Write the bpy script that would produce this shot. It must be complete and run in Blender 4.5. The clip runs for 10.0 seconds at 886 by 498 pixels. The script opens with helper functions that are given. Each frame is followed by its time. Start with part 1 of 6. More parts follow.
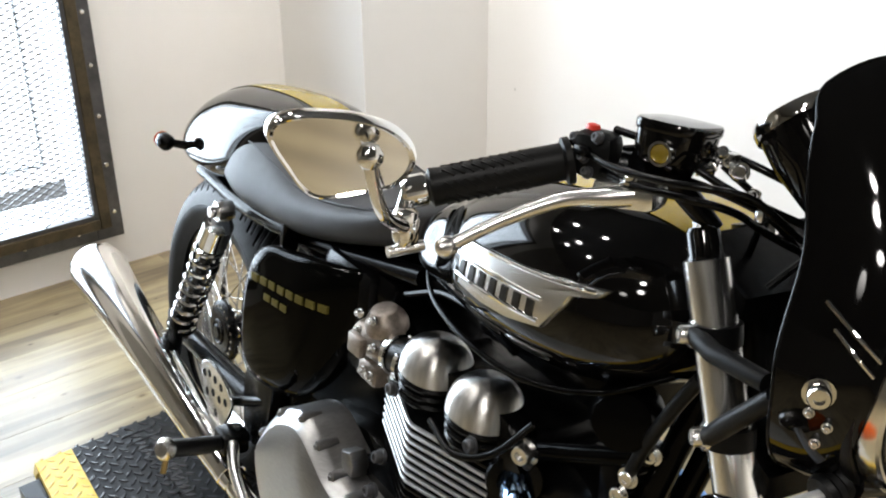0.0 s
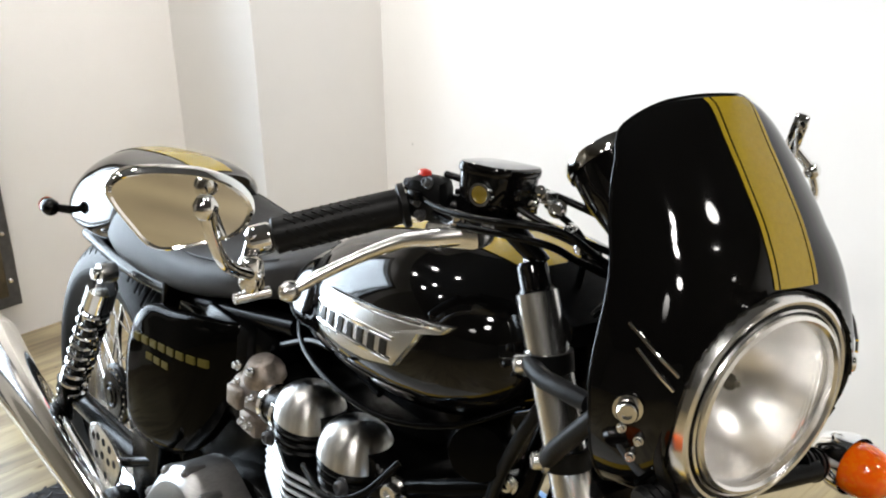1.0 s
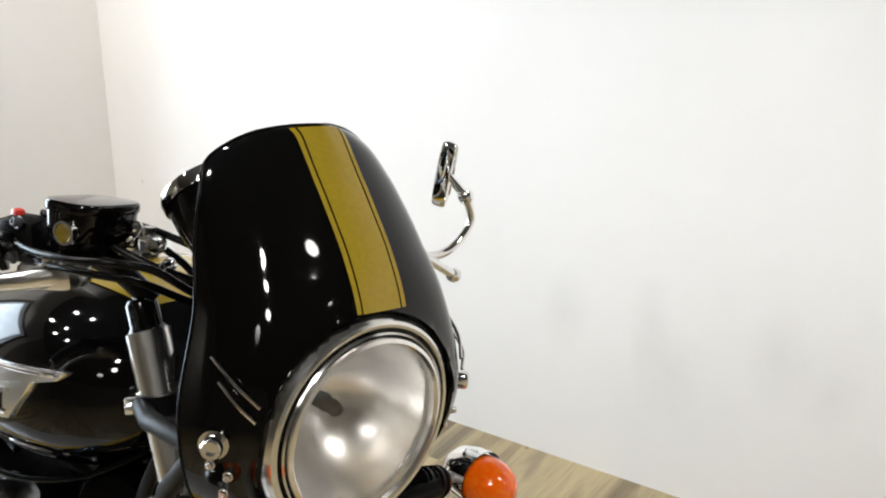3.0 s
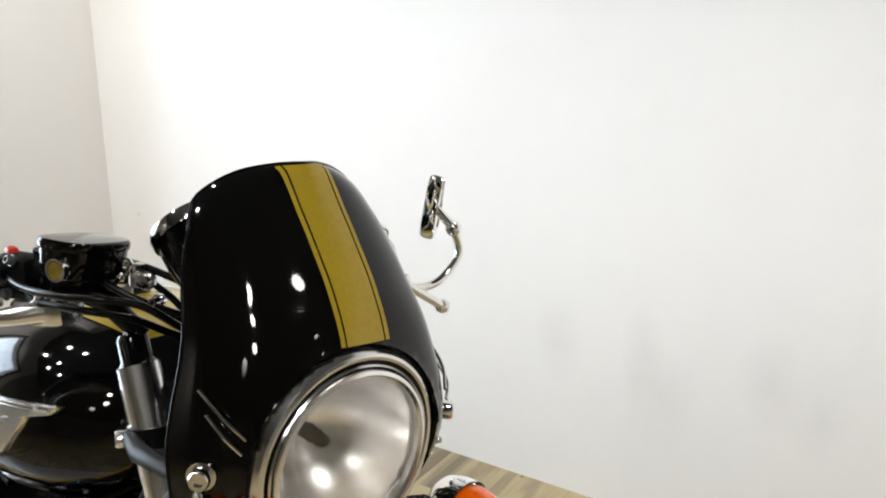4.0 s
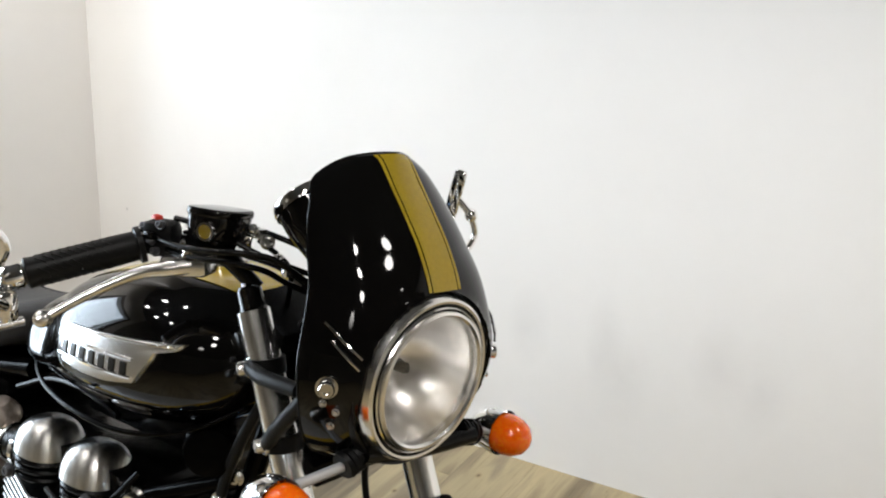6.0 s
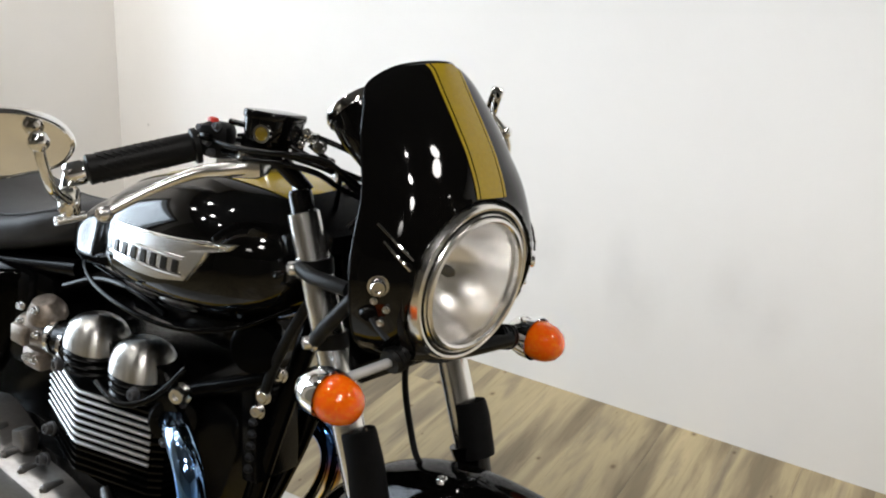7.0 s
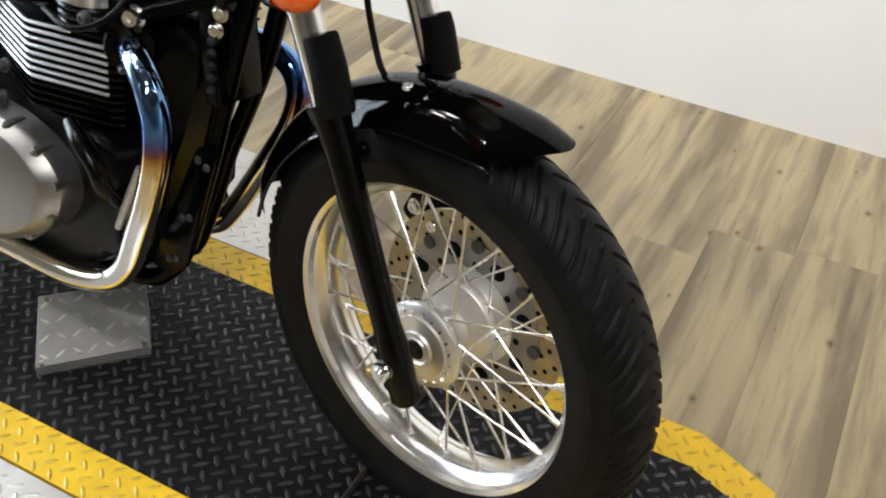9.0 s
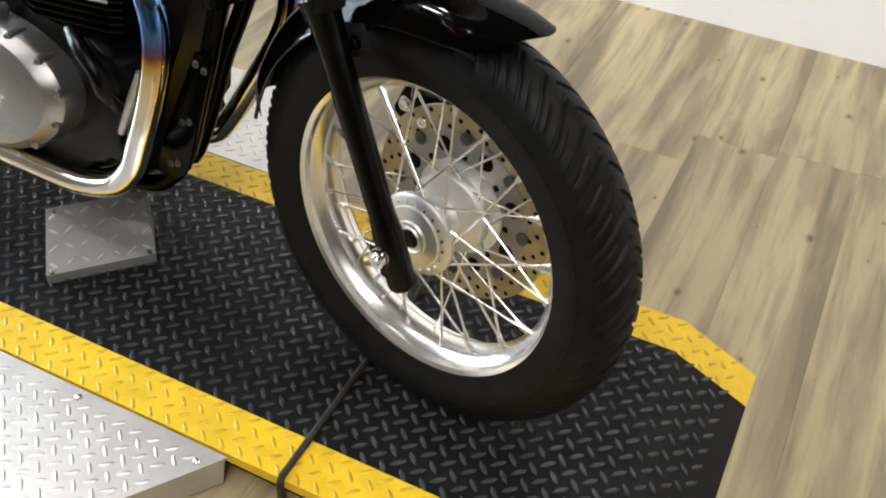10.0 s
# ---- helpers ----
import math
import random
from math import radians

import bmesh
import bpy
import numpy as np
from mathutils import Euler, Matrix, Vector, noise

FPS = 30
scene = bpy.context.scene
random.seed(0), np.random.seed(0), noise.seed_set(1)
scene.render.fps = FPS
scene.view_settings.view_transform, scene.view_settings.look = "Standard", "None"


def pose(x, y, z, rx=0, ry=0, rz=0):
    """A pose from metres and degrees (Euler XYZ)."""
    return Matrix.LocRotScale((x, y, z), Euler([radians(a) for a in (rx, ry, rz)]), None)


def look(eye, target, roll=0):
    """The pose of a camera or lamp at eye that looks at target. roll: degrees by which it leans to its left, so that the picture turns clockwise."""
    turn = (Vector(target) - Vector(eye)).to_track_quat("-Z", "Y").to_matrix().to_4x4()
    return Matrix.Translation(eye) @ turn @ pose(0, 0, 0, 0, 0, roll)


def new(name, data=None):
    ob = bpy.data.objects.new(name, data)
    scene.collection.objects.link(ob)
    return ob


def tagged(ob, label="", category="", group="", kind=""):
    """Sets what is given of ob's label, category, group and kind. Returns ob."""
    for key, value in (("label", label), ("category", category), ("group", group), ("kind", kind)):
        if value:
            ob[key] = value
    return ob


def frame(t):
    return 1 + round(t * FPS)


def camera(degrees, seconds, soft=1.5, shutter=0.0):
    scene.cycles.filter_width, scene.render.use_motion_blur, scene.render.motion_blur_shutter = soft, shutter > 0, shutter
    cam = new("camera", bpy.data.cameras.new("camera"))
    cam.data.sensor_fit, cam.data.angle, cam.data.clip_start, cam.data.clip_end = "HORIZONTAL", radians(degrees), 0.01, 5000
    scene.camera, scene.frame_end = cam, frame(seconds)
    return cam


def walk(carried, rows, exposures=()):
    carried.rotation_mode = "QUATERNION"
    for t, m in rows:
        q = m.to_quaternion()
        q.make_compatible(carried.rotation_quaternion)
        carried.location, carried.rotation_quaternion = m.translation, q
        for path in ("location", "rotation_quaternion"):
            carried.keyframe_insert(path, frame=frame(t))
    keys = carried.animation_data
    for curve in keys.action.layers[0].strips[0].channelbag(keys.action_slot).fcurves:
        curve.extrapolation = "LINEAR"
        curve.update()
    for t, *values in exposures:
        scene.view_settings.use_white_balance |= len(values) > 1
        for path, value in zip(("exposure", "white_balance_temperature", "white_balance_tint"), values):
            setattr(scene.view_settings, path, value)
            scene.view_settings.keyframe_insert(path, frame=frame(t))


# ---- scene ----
cam = camera(48.9, 10.0, soft=2.0)
PATH = [
    (0, (0.155, -0.598, 1.314), (-1.24, 0.556, 0.464), -0.4),
    (0.5, (0.201, -0.598, 1.316), (-1.198, 0.601, 0.54), -0.5),
    (1, (0.241, -0.573, 1.32), (-1.087, 0.724, 0.574), -1.1),
    (1.5, (0.282, -0.545, 1.326), (-0.95, 0.853, 0.602), -0.5),
    (2, (0.315, -0.511, 1.317), (-0.841, 0.968, 0.626), -0.8),
    (2.5, (0.338, -0.482, 1.312), (-0.751, 1.042, 0.611), 0.2),
    (3, (0.361, -0.469, 1.317), (-0.646, 1.118, 0.633), 0.9),
    (4.5, (0.399, -0.481, 1.333), (-0.619, 1.131, 0.729), -0.1),
    (5, (0.418, -0.507, 1.343), (-0.582, 1.126, 0.765), -0.8),
    (5.5, (0.411, -0.647, 1.365), (-0.532, 1.016, 0.777), 0.8),
    (7, (0.377, -0.821, 1.348), (-0.498, 0.818, 0.608), 4.1),
    (7.5, (0.378, -0.816, 1.305), (-0.462, 0.761, 0.406), 4.2),
    (8, (0.384, -0.811, 1.274), (-0.406, 0.718, 0.256), 3.8),
    (8.5, (0.395, -0.824, 1.25), (-0.332, 0.654, 0.116), 4.1),
    (9, (0.411, -0.853, 1.223), (-0.248, 0.576, -0.011), 4.3),
    (9.5, (0.437, -0.894, 1.205), (-0.181, 0.498, -0.091), 4.2),
    (10, (0.458, -0.934, 1.213), (-0.153, 0.432, -0.115), 3.2),
]
# the picture brightens a little as the view tilts down to the dark mat
walk(cam, [(t, look(eye, target, roll)) for t, eye, target, roll in PATH], exposures=((0.0, 0.58), (3.0, 0.48), (5.5, 0.38), (7.0, 0.36), (8.0, 0.47), (9.0, 0.68), (10.0, 0.86)))

# ---- world and lights ----
world = bpy.data.worlds.new("world")
scene.world = world
world.use_nodes = True
wn = world.node_tree.nodes
sky = wn.new("ShaderNodeTexSky")
sky.sky_type, sky.sun_disc, sky.sun_elevation, sky.sun_rotation = "NISHITA", False, radians(35), radians(240)
world.node_tree.links.new(sky.outputs[0], wn["Background"].inputs[0])
wn["Background"].inputs[1].default_value = 0.12

FLOOR_Z, CEIL_Z = -0.067, 2.75
SOUTH_Y, EAST_X = -6.5, 6.0
WALL_Y, WALL_X, BOX_X, BOX_Y = 1.573, -2.70, -2.228, 1.068


def area_lamp(name, at, target, sx, sy, watts, color):
    d = bpy.data.lights.new(name, "AREA")
    d.shape, d.size, d.size_y, d.energy, d.color = "RECTANGLE", sx, sy, watts, color
    ob = new(name, d)
    ob.matrix_world = look(at, target)
    return ob


def spot_lamp(name, at, target, watts, cone, blend, radius, color):
    d = bpy.data.lights.new(name, "SPOT")
    d.energy, d.spot_size, d.spot_blend, d.shadow_soft_size, d.color = watts, radians(cone), blend, radius, color
    ob = new(name, d)
    ob.matrix_world = look(at, target)
    return ob


LAMP_TINT, WASH_TINT = (1.0, 0.965, 0.92), (1.0, 0.985, 0.97)
# daylight through the barred window
area_lamp("window_daylight", (-2.92, -0.25, 1.1), (0.0, -0.25, 0.6), 1.1, 1.9, 92, (0.72, 0.86, 1.0))
# small ceiling spots over the bay
SPOTS = (
    (1.10, 0.20, 22, 0.13), (0.33, -2.80, 44, 0.15), (0.65, -1.80, 42, 0.14), (0.30, -1.10, 30, 0.085),
    (2.6, 0.4, 32, 0.07), (3.6, -2.4, 90, 0.06), (1.2, -4.0, 50, 0.06), (4.6, 0.2, 190, 0.06), (-2.2, -3.5, 60, 0.09),
    (-1.45, -0.85, 11, 0.04), (-1.75, -0.35, 10, 0.04), (-2.05, -0.65, 9, 0.04), (-2.35, -0.15, 9, 0.04), (-1.95, 0.30, 9, 0.04), (-1.35, 0.15, 10, 0.04),
)
for sx, sy, watts, radius in SPOTS:
    spot_lamp("ceiling_spot", (sx, sy, 2.62), (sx, sy + 0.1, 0.0), watts, 125, 0.5, radius, LAMP_TINT)


def wall_fill(name, y, aim, half, watts):
    """A long unseen lamp with a narrow beam, added to brighten the north wall."""
    ob = area_lamp(name, (0.7, y, 2.62), (0.7, WALL_Y, aim), 6.0, 0.06, watts, WASH_TINT)
    ob.data.spread = radians(2 * half)


# an upper and a lower added row brighten the wall evenly
wall_fill("wall_fill_high", 0.25, 1.75, 38, 11)
wall_fill("wall_fill_low", 0.25, 0.62, 17, 7.0)
# more added lamps, no real fixtures, brighten the window wall and the column
west_fill = area_lamp("wall_fill_west", (-1.95, 0.25, 2.62), (WALL_X, 0.25, 1.5), 1.7, 0.06, 5.5, LAMP_TINT)
west_fill.data.spread = radians(70)
spot_lamp("column_fill", (-0.75, 0.45, 2.62), (-2.25, 1.30, 1.15), 70, 52, 0.7, 0.05, LAMP_TINT)


# ---- materials ----
def material(name):
    m = bpy.data.materials.new(name)
    m.use_nodes = True
    return m, m.node_tree, m.node_tree.nodes["Principled BSDF"]


def link(tree, a, b):
    tree.links.new(a, b)


def noise_tex(tree, scale, detail=4.0, rough=0.6, stretch=None):
    n = tree.nodes.new("ShaderNodeTexNoise")
    n.inputs["Scale"].default_value, n.inputs["Detail"].default_value, n.inputs["Roughness"].default_value = scale, detail, rough
    co = tree.nodes.new("ShaderNodeTexCoord")
    if stretch:
        mp = tree.nodes.new("ShaderNodeMapping")
        mp.inputs["Scale"].default_value = stretch
        link(tree, co.outputs["Object"], mp.inputs["Vector"])
        link(tree, mp.outputs["Vector"], n.inputs["Vector"])
    else:
        link(tree, co.outputs["Object"], n.inputs["Vector"])
    return n


def ramp(tree, source, stops):
    r = tree.nodes.new("ShaderNodeValToRGB")
    e = r.color_ramp.elements
    while len(e) < len(stops):
        e.new(0.5)
    for el, (p, c) in zip(e, stops):
        el.position, el.color = p, (*c, 1) if len(c) == 3 else c
    link(tree, source, r.inputs["Fac"])
    return r


def grey(v):
    return (v, v, v)


def surface(name, color, rough=0.5, metal=0.0, vary=0.15, scale=30.0, bump=0.0, bump_scale=200.0, coat=0.0, rough_vary=0.1, stretch=None, spec=0.5):
    """A painted, cast or moulded surface with colour and gloss varied at two scales."""
    m, t, b = material(name)
    n1 = noise_tex(t, scale, 5.0, 0.65, stretch)
    lo, hi = tuple(c * (1 - vary) for c in color), tuple(min(1, c * (1 + vary)) for c in color)
    link(t, ramp(t, n1.outputs["Fac"], [(0.3, lo), (0.7, hi)]).outputs["Color"], b.inputs["Base Color"])
    n2 = noise_tex(t, scale * 0.23, 3.0)
    mr = t.nodes.new("ShaderNodeMapRange")
    mr.inputs["To Min"].default_value, mr.inputs["To Max"].default_value = max(0.01, rough * (1 - rough_vary)), min(1, rough * (1 + rough_vary))
    link(t, n2.outputs["Fac"], mr.inputs["Value"])
    link(t, mr.outputs["Result"], b.inputs["Roughness"])
    b.inputs["Metallic"].default_value = metal
    b.inputs["Specular IOR Level"].default_value = spec
    b.inputs["Coat Weight"].default_value = coat
    b.inputs["Coat Roughness"].default_value = 0.03
    if bump:
        n3 = noise_tex(t, bump_scale, 3.0, 0.6, stretch)
        bp = t.nodes.new("ShaderNodeBump")
        bp.inputs["Strength"].default_value, bp.inputs["Distance"].default_value = bump, 0.001
        link(t, n3.outputs["Fac"], bp.inputs["Height"])
        link(t, bp.outputs["Normal"], b.inputs["Normal"])
    return m


M = dict(
    gloss_black=surface("gloss_black_paint", (0.0026, 0.0024, 0.0023), 0.05, 0.0, 0.3, 900, spec=0.33),
    panel_black=surface("side_panel_paint", (0.0015, 0.0015, 0.0013), 0.05, 0.0, 0.3, 900, spec=0.06),
    muted_gold=surface("worn_gold_print", (0.10, 0.082, 0.012), 0.35, 0.0, 0.2, 200),
    fork_black=surface("fork_black_enamel", (0.0012, 0.0012, 0.0013), 0.22, 0.0, 0.3, 60, 0.1, 500, spec=0.22),
    rod_rust=surface("dark_rust", (0.022, 0.016, 0.012), 0.55, 0.2, 0.7, 60, 0.8, 90),
    satin_black=surface("satin_black_metal", (0.0016, 0.0016, 0.0017), 0.26, 0.0, 0.3, 60, 0.15, 600, spec=0.18),
    black_plastic=surface("black_plastic", (0.0035, 0.0035, 0.0037), 0.40, 0.0, 0.25, 80, 0.3, 500, spec=0.18),
    hub_alloy=surface("satin_hub_alloy", (0.93, 0.92, 0.90), 0.42, 1.0, 0.06, 50, 0.06, 200),
    frame_black=surface("frame_black_enamel", (0.0012, 0.0012, 0.0013), 0.17, 0.0, 0.3, 60, 0.1, 400, spec=0.09),
    # darkened colour for unseen walls, so that the black paint reflects dark
    dimmed_wall=surface("dimmed_unseen_wall", (0.31, 0.30, 0.275), 0.6, 0.0, 0.1, 2),
    rubber=surface("tyre_rubber", (0.0065, 0.0065, 0.0066), 0.46, 0.0, 0.5, 30, 0.3, 300, spec=0.14),
    grip_rubber=surface("grip_rubber", (0.0035, 0.0035, 0.0035), 0.42, 0.0, 0.3, 60, 0.3, 400, spec=0.2),
    grey_rubber=surface("grey_rubber", (0.011, 0.011, 0.0115), 0.6, 0.0, 0.2, 40, 0.3, 500, spec=0.15),
    vinyl=surface("seat_vinyl", (0.036, 0.037, 0.040), 0.54, 0.0, 0.15, 50, 0.5, 700, spec=0.4),
    chrome=surface("chrome", (0.86, 0.85, 0.83), 0.07, 1.0, 0.03, 20),
    alloy=surface("polished_alloy", (0.82, 0.81, 0.79), 0.26, 1.0, 0.06, 60, 0.05, 300),
    brushed=surface("brushed_alloy", (0.34, 0.335, 0.33), 0.36, 1.0, 0.12, 90, 0.12, 500, stretch=(1, 1, 6)),
    fin_alloy=surface("machined_fin_alloy", (0.62, 0.615, 0.61), 0.46, 1.0, 0.06, 60, 0.05, 300),
    lamp_chrome=surface("satin_chrome", (0.86, 0.85, 0.83), 0.17, 1.0, 0.03, 20),
    cast=surface("cast_alloy", (0.56, 0.54, 0.51), 0.42, 0.85, 0.2, 120, 0.6, 350),
    carb_alloy=surface("warm_cast_alloy", (0.34, 0.29, 0.25), 0.40, 0.85, 0.3, 90, 0.6, 300),
    gold=surface("gold_stripe_paint", (0.40, 0.285, 0.018), 0.25, 0.0, 0.08, 200, coat=0.25, spec=0.3),
    red=surface("red_plastic", (0.75, 0.05, 0.03), 0.35),
    wall=surface("white_wall_paint", (0.82, 0.81, 0.795), 0.55, 0.0, 0.03, 1.5, 0.12, 120),
    unseen_wall=surface("pale_wall_paint", (0.66, 0.64, 0.60), 0.6, 0.0, 0.1, 2),
    # same black rubber as the mat; the bars' sheen is put into a lighter colour
    mat_bar_sheen=surface("mat_tread_with_sheen", (0.043, 0.044, 0.048), 0.22, 0.0, 0.45, 5, spec=0.5),
    ceiling=surface("dark_ceiling_paint", (0.06, 0.06, 0.06), 0.7, 0.0, 0.03, 3),
    yellow_bar=surface("worn_yellow_paint", (0.58, 0.37, 0.016), 0.35, 0.0, 0.3, 60, 0.3, 200),
    yellow=surface("yellow_safety_paint", (0.78, 0.50, 0.012), 0.42, 0.0, 0.14, 16, 0.3, 200),
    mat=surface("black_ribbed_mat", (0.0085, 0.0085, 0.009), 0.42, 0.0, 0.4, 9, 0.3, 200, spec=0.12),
    steel=surface("dark_steel", (0.10, 0.10, 0.105), 0.45, 0.7, 0.3, 14, 0.3, 150),
    rust=surface("rusty_steel", (0.085, 0.066, 0.038), 0.6, 0.4, 0.5, 16, 0.4, 100),
    diamond=surface("aluminium_tread_plate", (0.60, 0.585, 0.56), 0.40, 0.85, 0.10, 14, 0.1, 200),
)


def scuffed_wall():
    """White paint with a few faint rubbed smudges at knee height."""
    m, t, b = material("scuffed_wall_paint")
    n1 = noise_tex(t, 1.5, 5.0, 0.65)
    last = ramp(t, n1.outputs["Fac"], [(0.3, (0.80, 0.79, 0.775)), (0.7, (0.84, 0.83, 0.815))]).outputs["Color"]
    co = t.nodes.new("ShaderNodeTexCoord")
    wob = noise_tex(t, 9.0, 3.0)
    for x, z, rx, rz in ((-0.57, 0.35, 0.07, 0.13), (-0.35, 0.36, 0.06, 0.15), (-0.05, 0.36, 0.08, 0.14), (0.06, 0.32, 0.09, 0.14), (-0.30, 0.26, 0.10, 0.15), (-2.093, 0.428, 0.006, 0.007)):
        sh = t.nodes.new("ShaderNodeVectorMath")
        sh.inputs[1].default_value = (-x, -WALL_Y, -z)
        link(t, co.outputs["Object"], sh.inputs[0])
        mp = t.nodes.new("ShaderNodeMapping")
        mp.inputs["Scale"].default_value = (1 / rx, 0.2, 1 / rz)
        link(t, sh.outputs[0], mp.inputs["Vector"])
        g = t.nodes.new("ShaderNodeTexGradient")
        g.gradient_type = "SPHERICAL"
        link(t, mp.outputs["Vector"], g.inputs["Vector"])
        mu = t.nodes.new("ShaderNodeMath")
        mu.operation = "MULTIPLY"
        link(t, g.outputs["Fac"], mu.inputs[0])
        link(t, wob.outputs["Fac"], mu.inputs[1])
        mix = t.nodes.new("ShaderNodeMix")
        mix.data_type = "RGBA"
        link(t, mu.outputs[0], mix.inputs["Factor"])
        link(t, last, mix.inputs["A"])
        mix.inputs["B"].default_value = (0.70, 0.69, 0.68, 1) if rx > 0.01 else (0.2, 0.2, 0.2, 1)
        last = mix.outputs["Result"]
    link(t, last, b.inputs["Base Color"])
    b.inputs["Roughness"].default_value = 0.55
    bp = t.nodes.new("ShaderNodeBump")
    bp.inputs["Strength"].default_value, bp.inputs["Distance"].default_value = 0.12, 0.001
    link(t, noise_tex(t, 120, 3.0).outputs["Fac"], bp.inputs["Height"])
    link(t, bp.outputs["Normal"], b.inputs["Normal"])
    return m


M["scuffed_wall"] = scuffed_wall()


def clear_glass(name, color=(1, 1, 1), rough=0.0, ior=1.45):
    m, t, b = material(name)
    b.inputs["Base Color"].default_value = (*color, 1)
    b.inputs["Transmission Weight"].default_value, b.inputs["Roughness"].default_value, b.inputs["IOR"].default_value = 1.0, rough, ior
    return m


def fluted_glass():
    """Clear lens with soft upright flutes."""
    m = clear_glass("lamp_glass")
    t, b = m.node_tree, m.node_tree.nodes["Principled BSDF"]
    w = t.nodes.new("ShaderNodeTexWave")
    w.bands_direction = "Y"
    w.inputs["Scale"].default_value, w.inputs["Distortion"].default_value = 42.0, 0.6
    link(t, t.nodes.new("ShaderNodeTexCoord").outputs["Object"], w.inputs["Vector"])
    bp = t.nodes.new("ShaderNodeBump")
    bp.inputs["Strength"].default_value, bp.inputs["Distance"].default_value = 0.05, 0.001
    link(t, w.outputs["Fac"], bp.inputs["Height"])
    link(t, bp.outputs["Normal"], b.inputs["Normal"])
    return m


M["fluted_glass"] = fluted_glass()



def prism_lens():
    """Orange lens moulded in small prisms, each of its own tone."""
    m, t, b = material("amber_lens")
    v = t.nodes.new("ShaderNodeTexVoronoi")
    v.inputs["Scale"].default_value = 260.0
    co = t.nodes.new("ShaderNodeTexCoord")
    link(t, co.outputs["Object"], v.inputs["Vector"])
    sep = t.nodes.new("ShaderNodeSeparateColor")
    link(t, v.outputs["Color"], sep.inputs[0])
    r = ramp(t, sep.outputs[0], [(0.0, (1.0, 0.12, 0.001)), (0.6, (1.0, 0.15, 0.0015)), (1.0, (1.0, 0.20, 0.003))])
    link(t, r.outputs["Color"], b.inputs["Base Color"])
    bp = t.nodes.new("ShaderNodeBump")
    bp.inputs["Strength"].default_value, bp.inputs["Distance"].default_value = 0.12, 0.001
    link(t, v.outputs["Distance"], bp.inputs["Height"])
    link(t, bp.outputs["Normal"], b.inputs["Normal"])
    b.inputs["Roughness"].default_value, b.inputs["Coat Weight"].default_value, b.inputs["Coat Roughness"].default_value = 0.10, 0.7, 0.02
    b.inputs["Subsurface Weight"].default_value = 0.12
    b.inputs["Subsurface Radius"].default_value = (0.02, 0.006, 0.002)
    b.inputs["Specular IOR Level"].default_value = 0.4
    return m


M["amber"] = prism_lens()

M["diamond_dark"] = surface("dull_tread_plate", (0.29, 0.29, 0.29), 0.5, 0.5, 0.12, 20, 0.1, 200)
M["rim_alloy"] = surface("polished_rim_alloy", (0.92, 0.91, 0.89), 0.24, 1.0, 0.05, 50, 0.04, 200)
M["dome_alloy"] = surface("lathe_brushed_alloy", (0.66, 0.65, 0.63), 0.33, 1.0, 0.22, 14, 0.30, 40, stretch=(6, 6, 0.15))
dome_shader = M["dome_alloy"].node_tree.nodes["Principled BSDF"]
dome_shader.inputs["Anisotropic"].default_value = 0.85
dome_shader.inputs["Anisotropic Rotation"].default_value = 0.25
brush_way = M["dome_alloy"].node_tree.nodes.new("ShaderNodeTangent")
brush_way.direction_type, brush_way.axis = "RADIAL", "Z"
link(M["dome_alloy"].node_tree, brush_way.outputs[0], dome_shader.inputs["Tangent"])
M["grey_metal"] = surface("grey_painted_metal", (0.5, 0.5, 0.5), 0.35, 0.3, 0.06, 60)
M["disc_steel"] = surface("disc_steel", (0.42, 0.36, 0.24), 0.34, 1.0, 0.2, 30, 0.1, 300)
M["gold_anodised"] = surface("gold_anodised", (0.55, 0.42, 0.2), 0.3, 1.0, 0.1, 60)
M["hole"] = surface("dark_hole", (0.004, 0.004, 0.004), 0.8, 0.0, 0.2, 50, spec=0.1)
M["reflector"] = surface("silvered_reflector", (0.97, 0.955, 0.93), 0.26, 1.0, 0.03, 30)
M["sight"] = surface("amber_sight_glass", (0.20, 0.14, 0.012), 0.15, 0.0, 0.2, 60, coat=1.0)
M["mirror_glass"] = surface("mirror_silver", (0.9, 0.9, 0.9), 0.02, 1.0, 0.01, 10)
M["badge_dark"] = surface("dark_enamel", (0.012, 0.011, 0.010), 0.25, 0.0, 0.2, 80)
M["engine_black"] = surface("engine_black_enamel", (0.0016, 0.0016, 0.0016), 0.26, 0.0, 0.3, 60, 0.25, 400, spec=0.18)


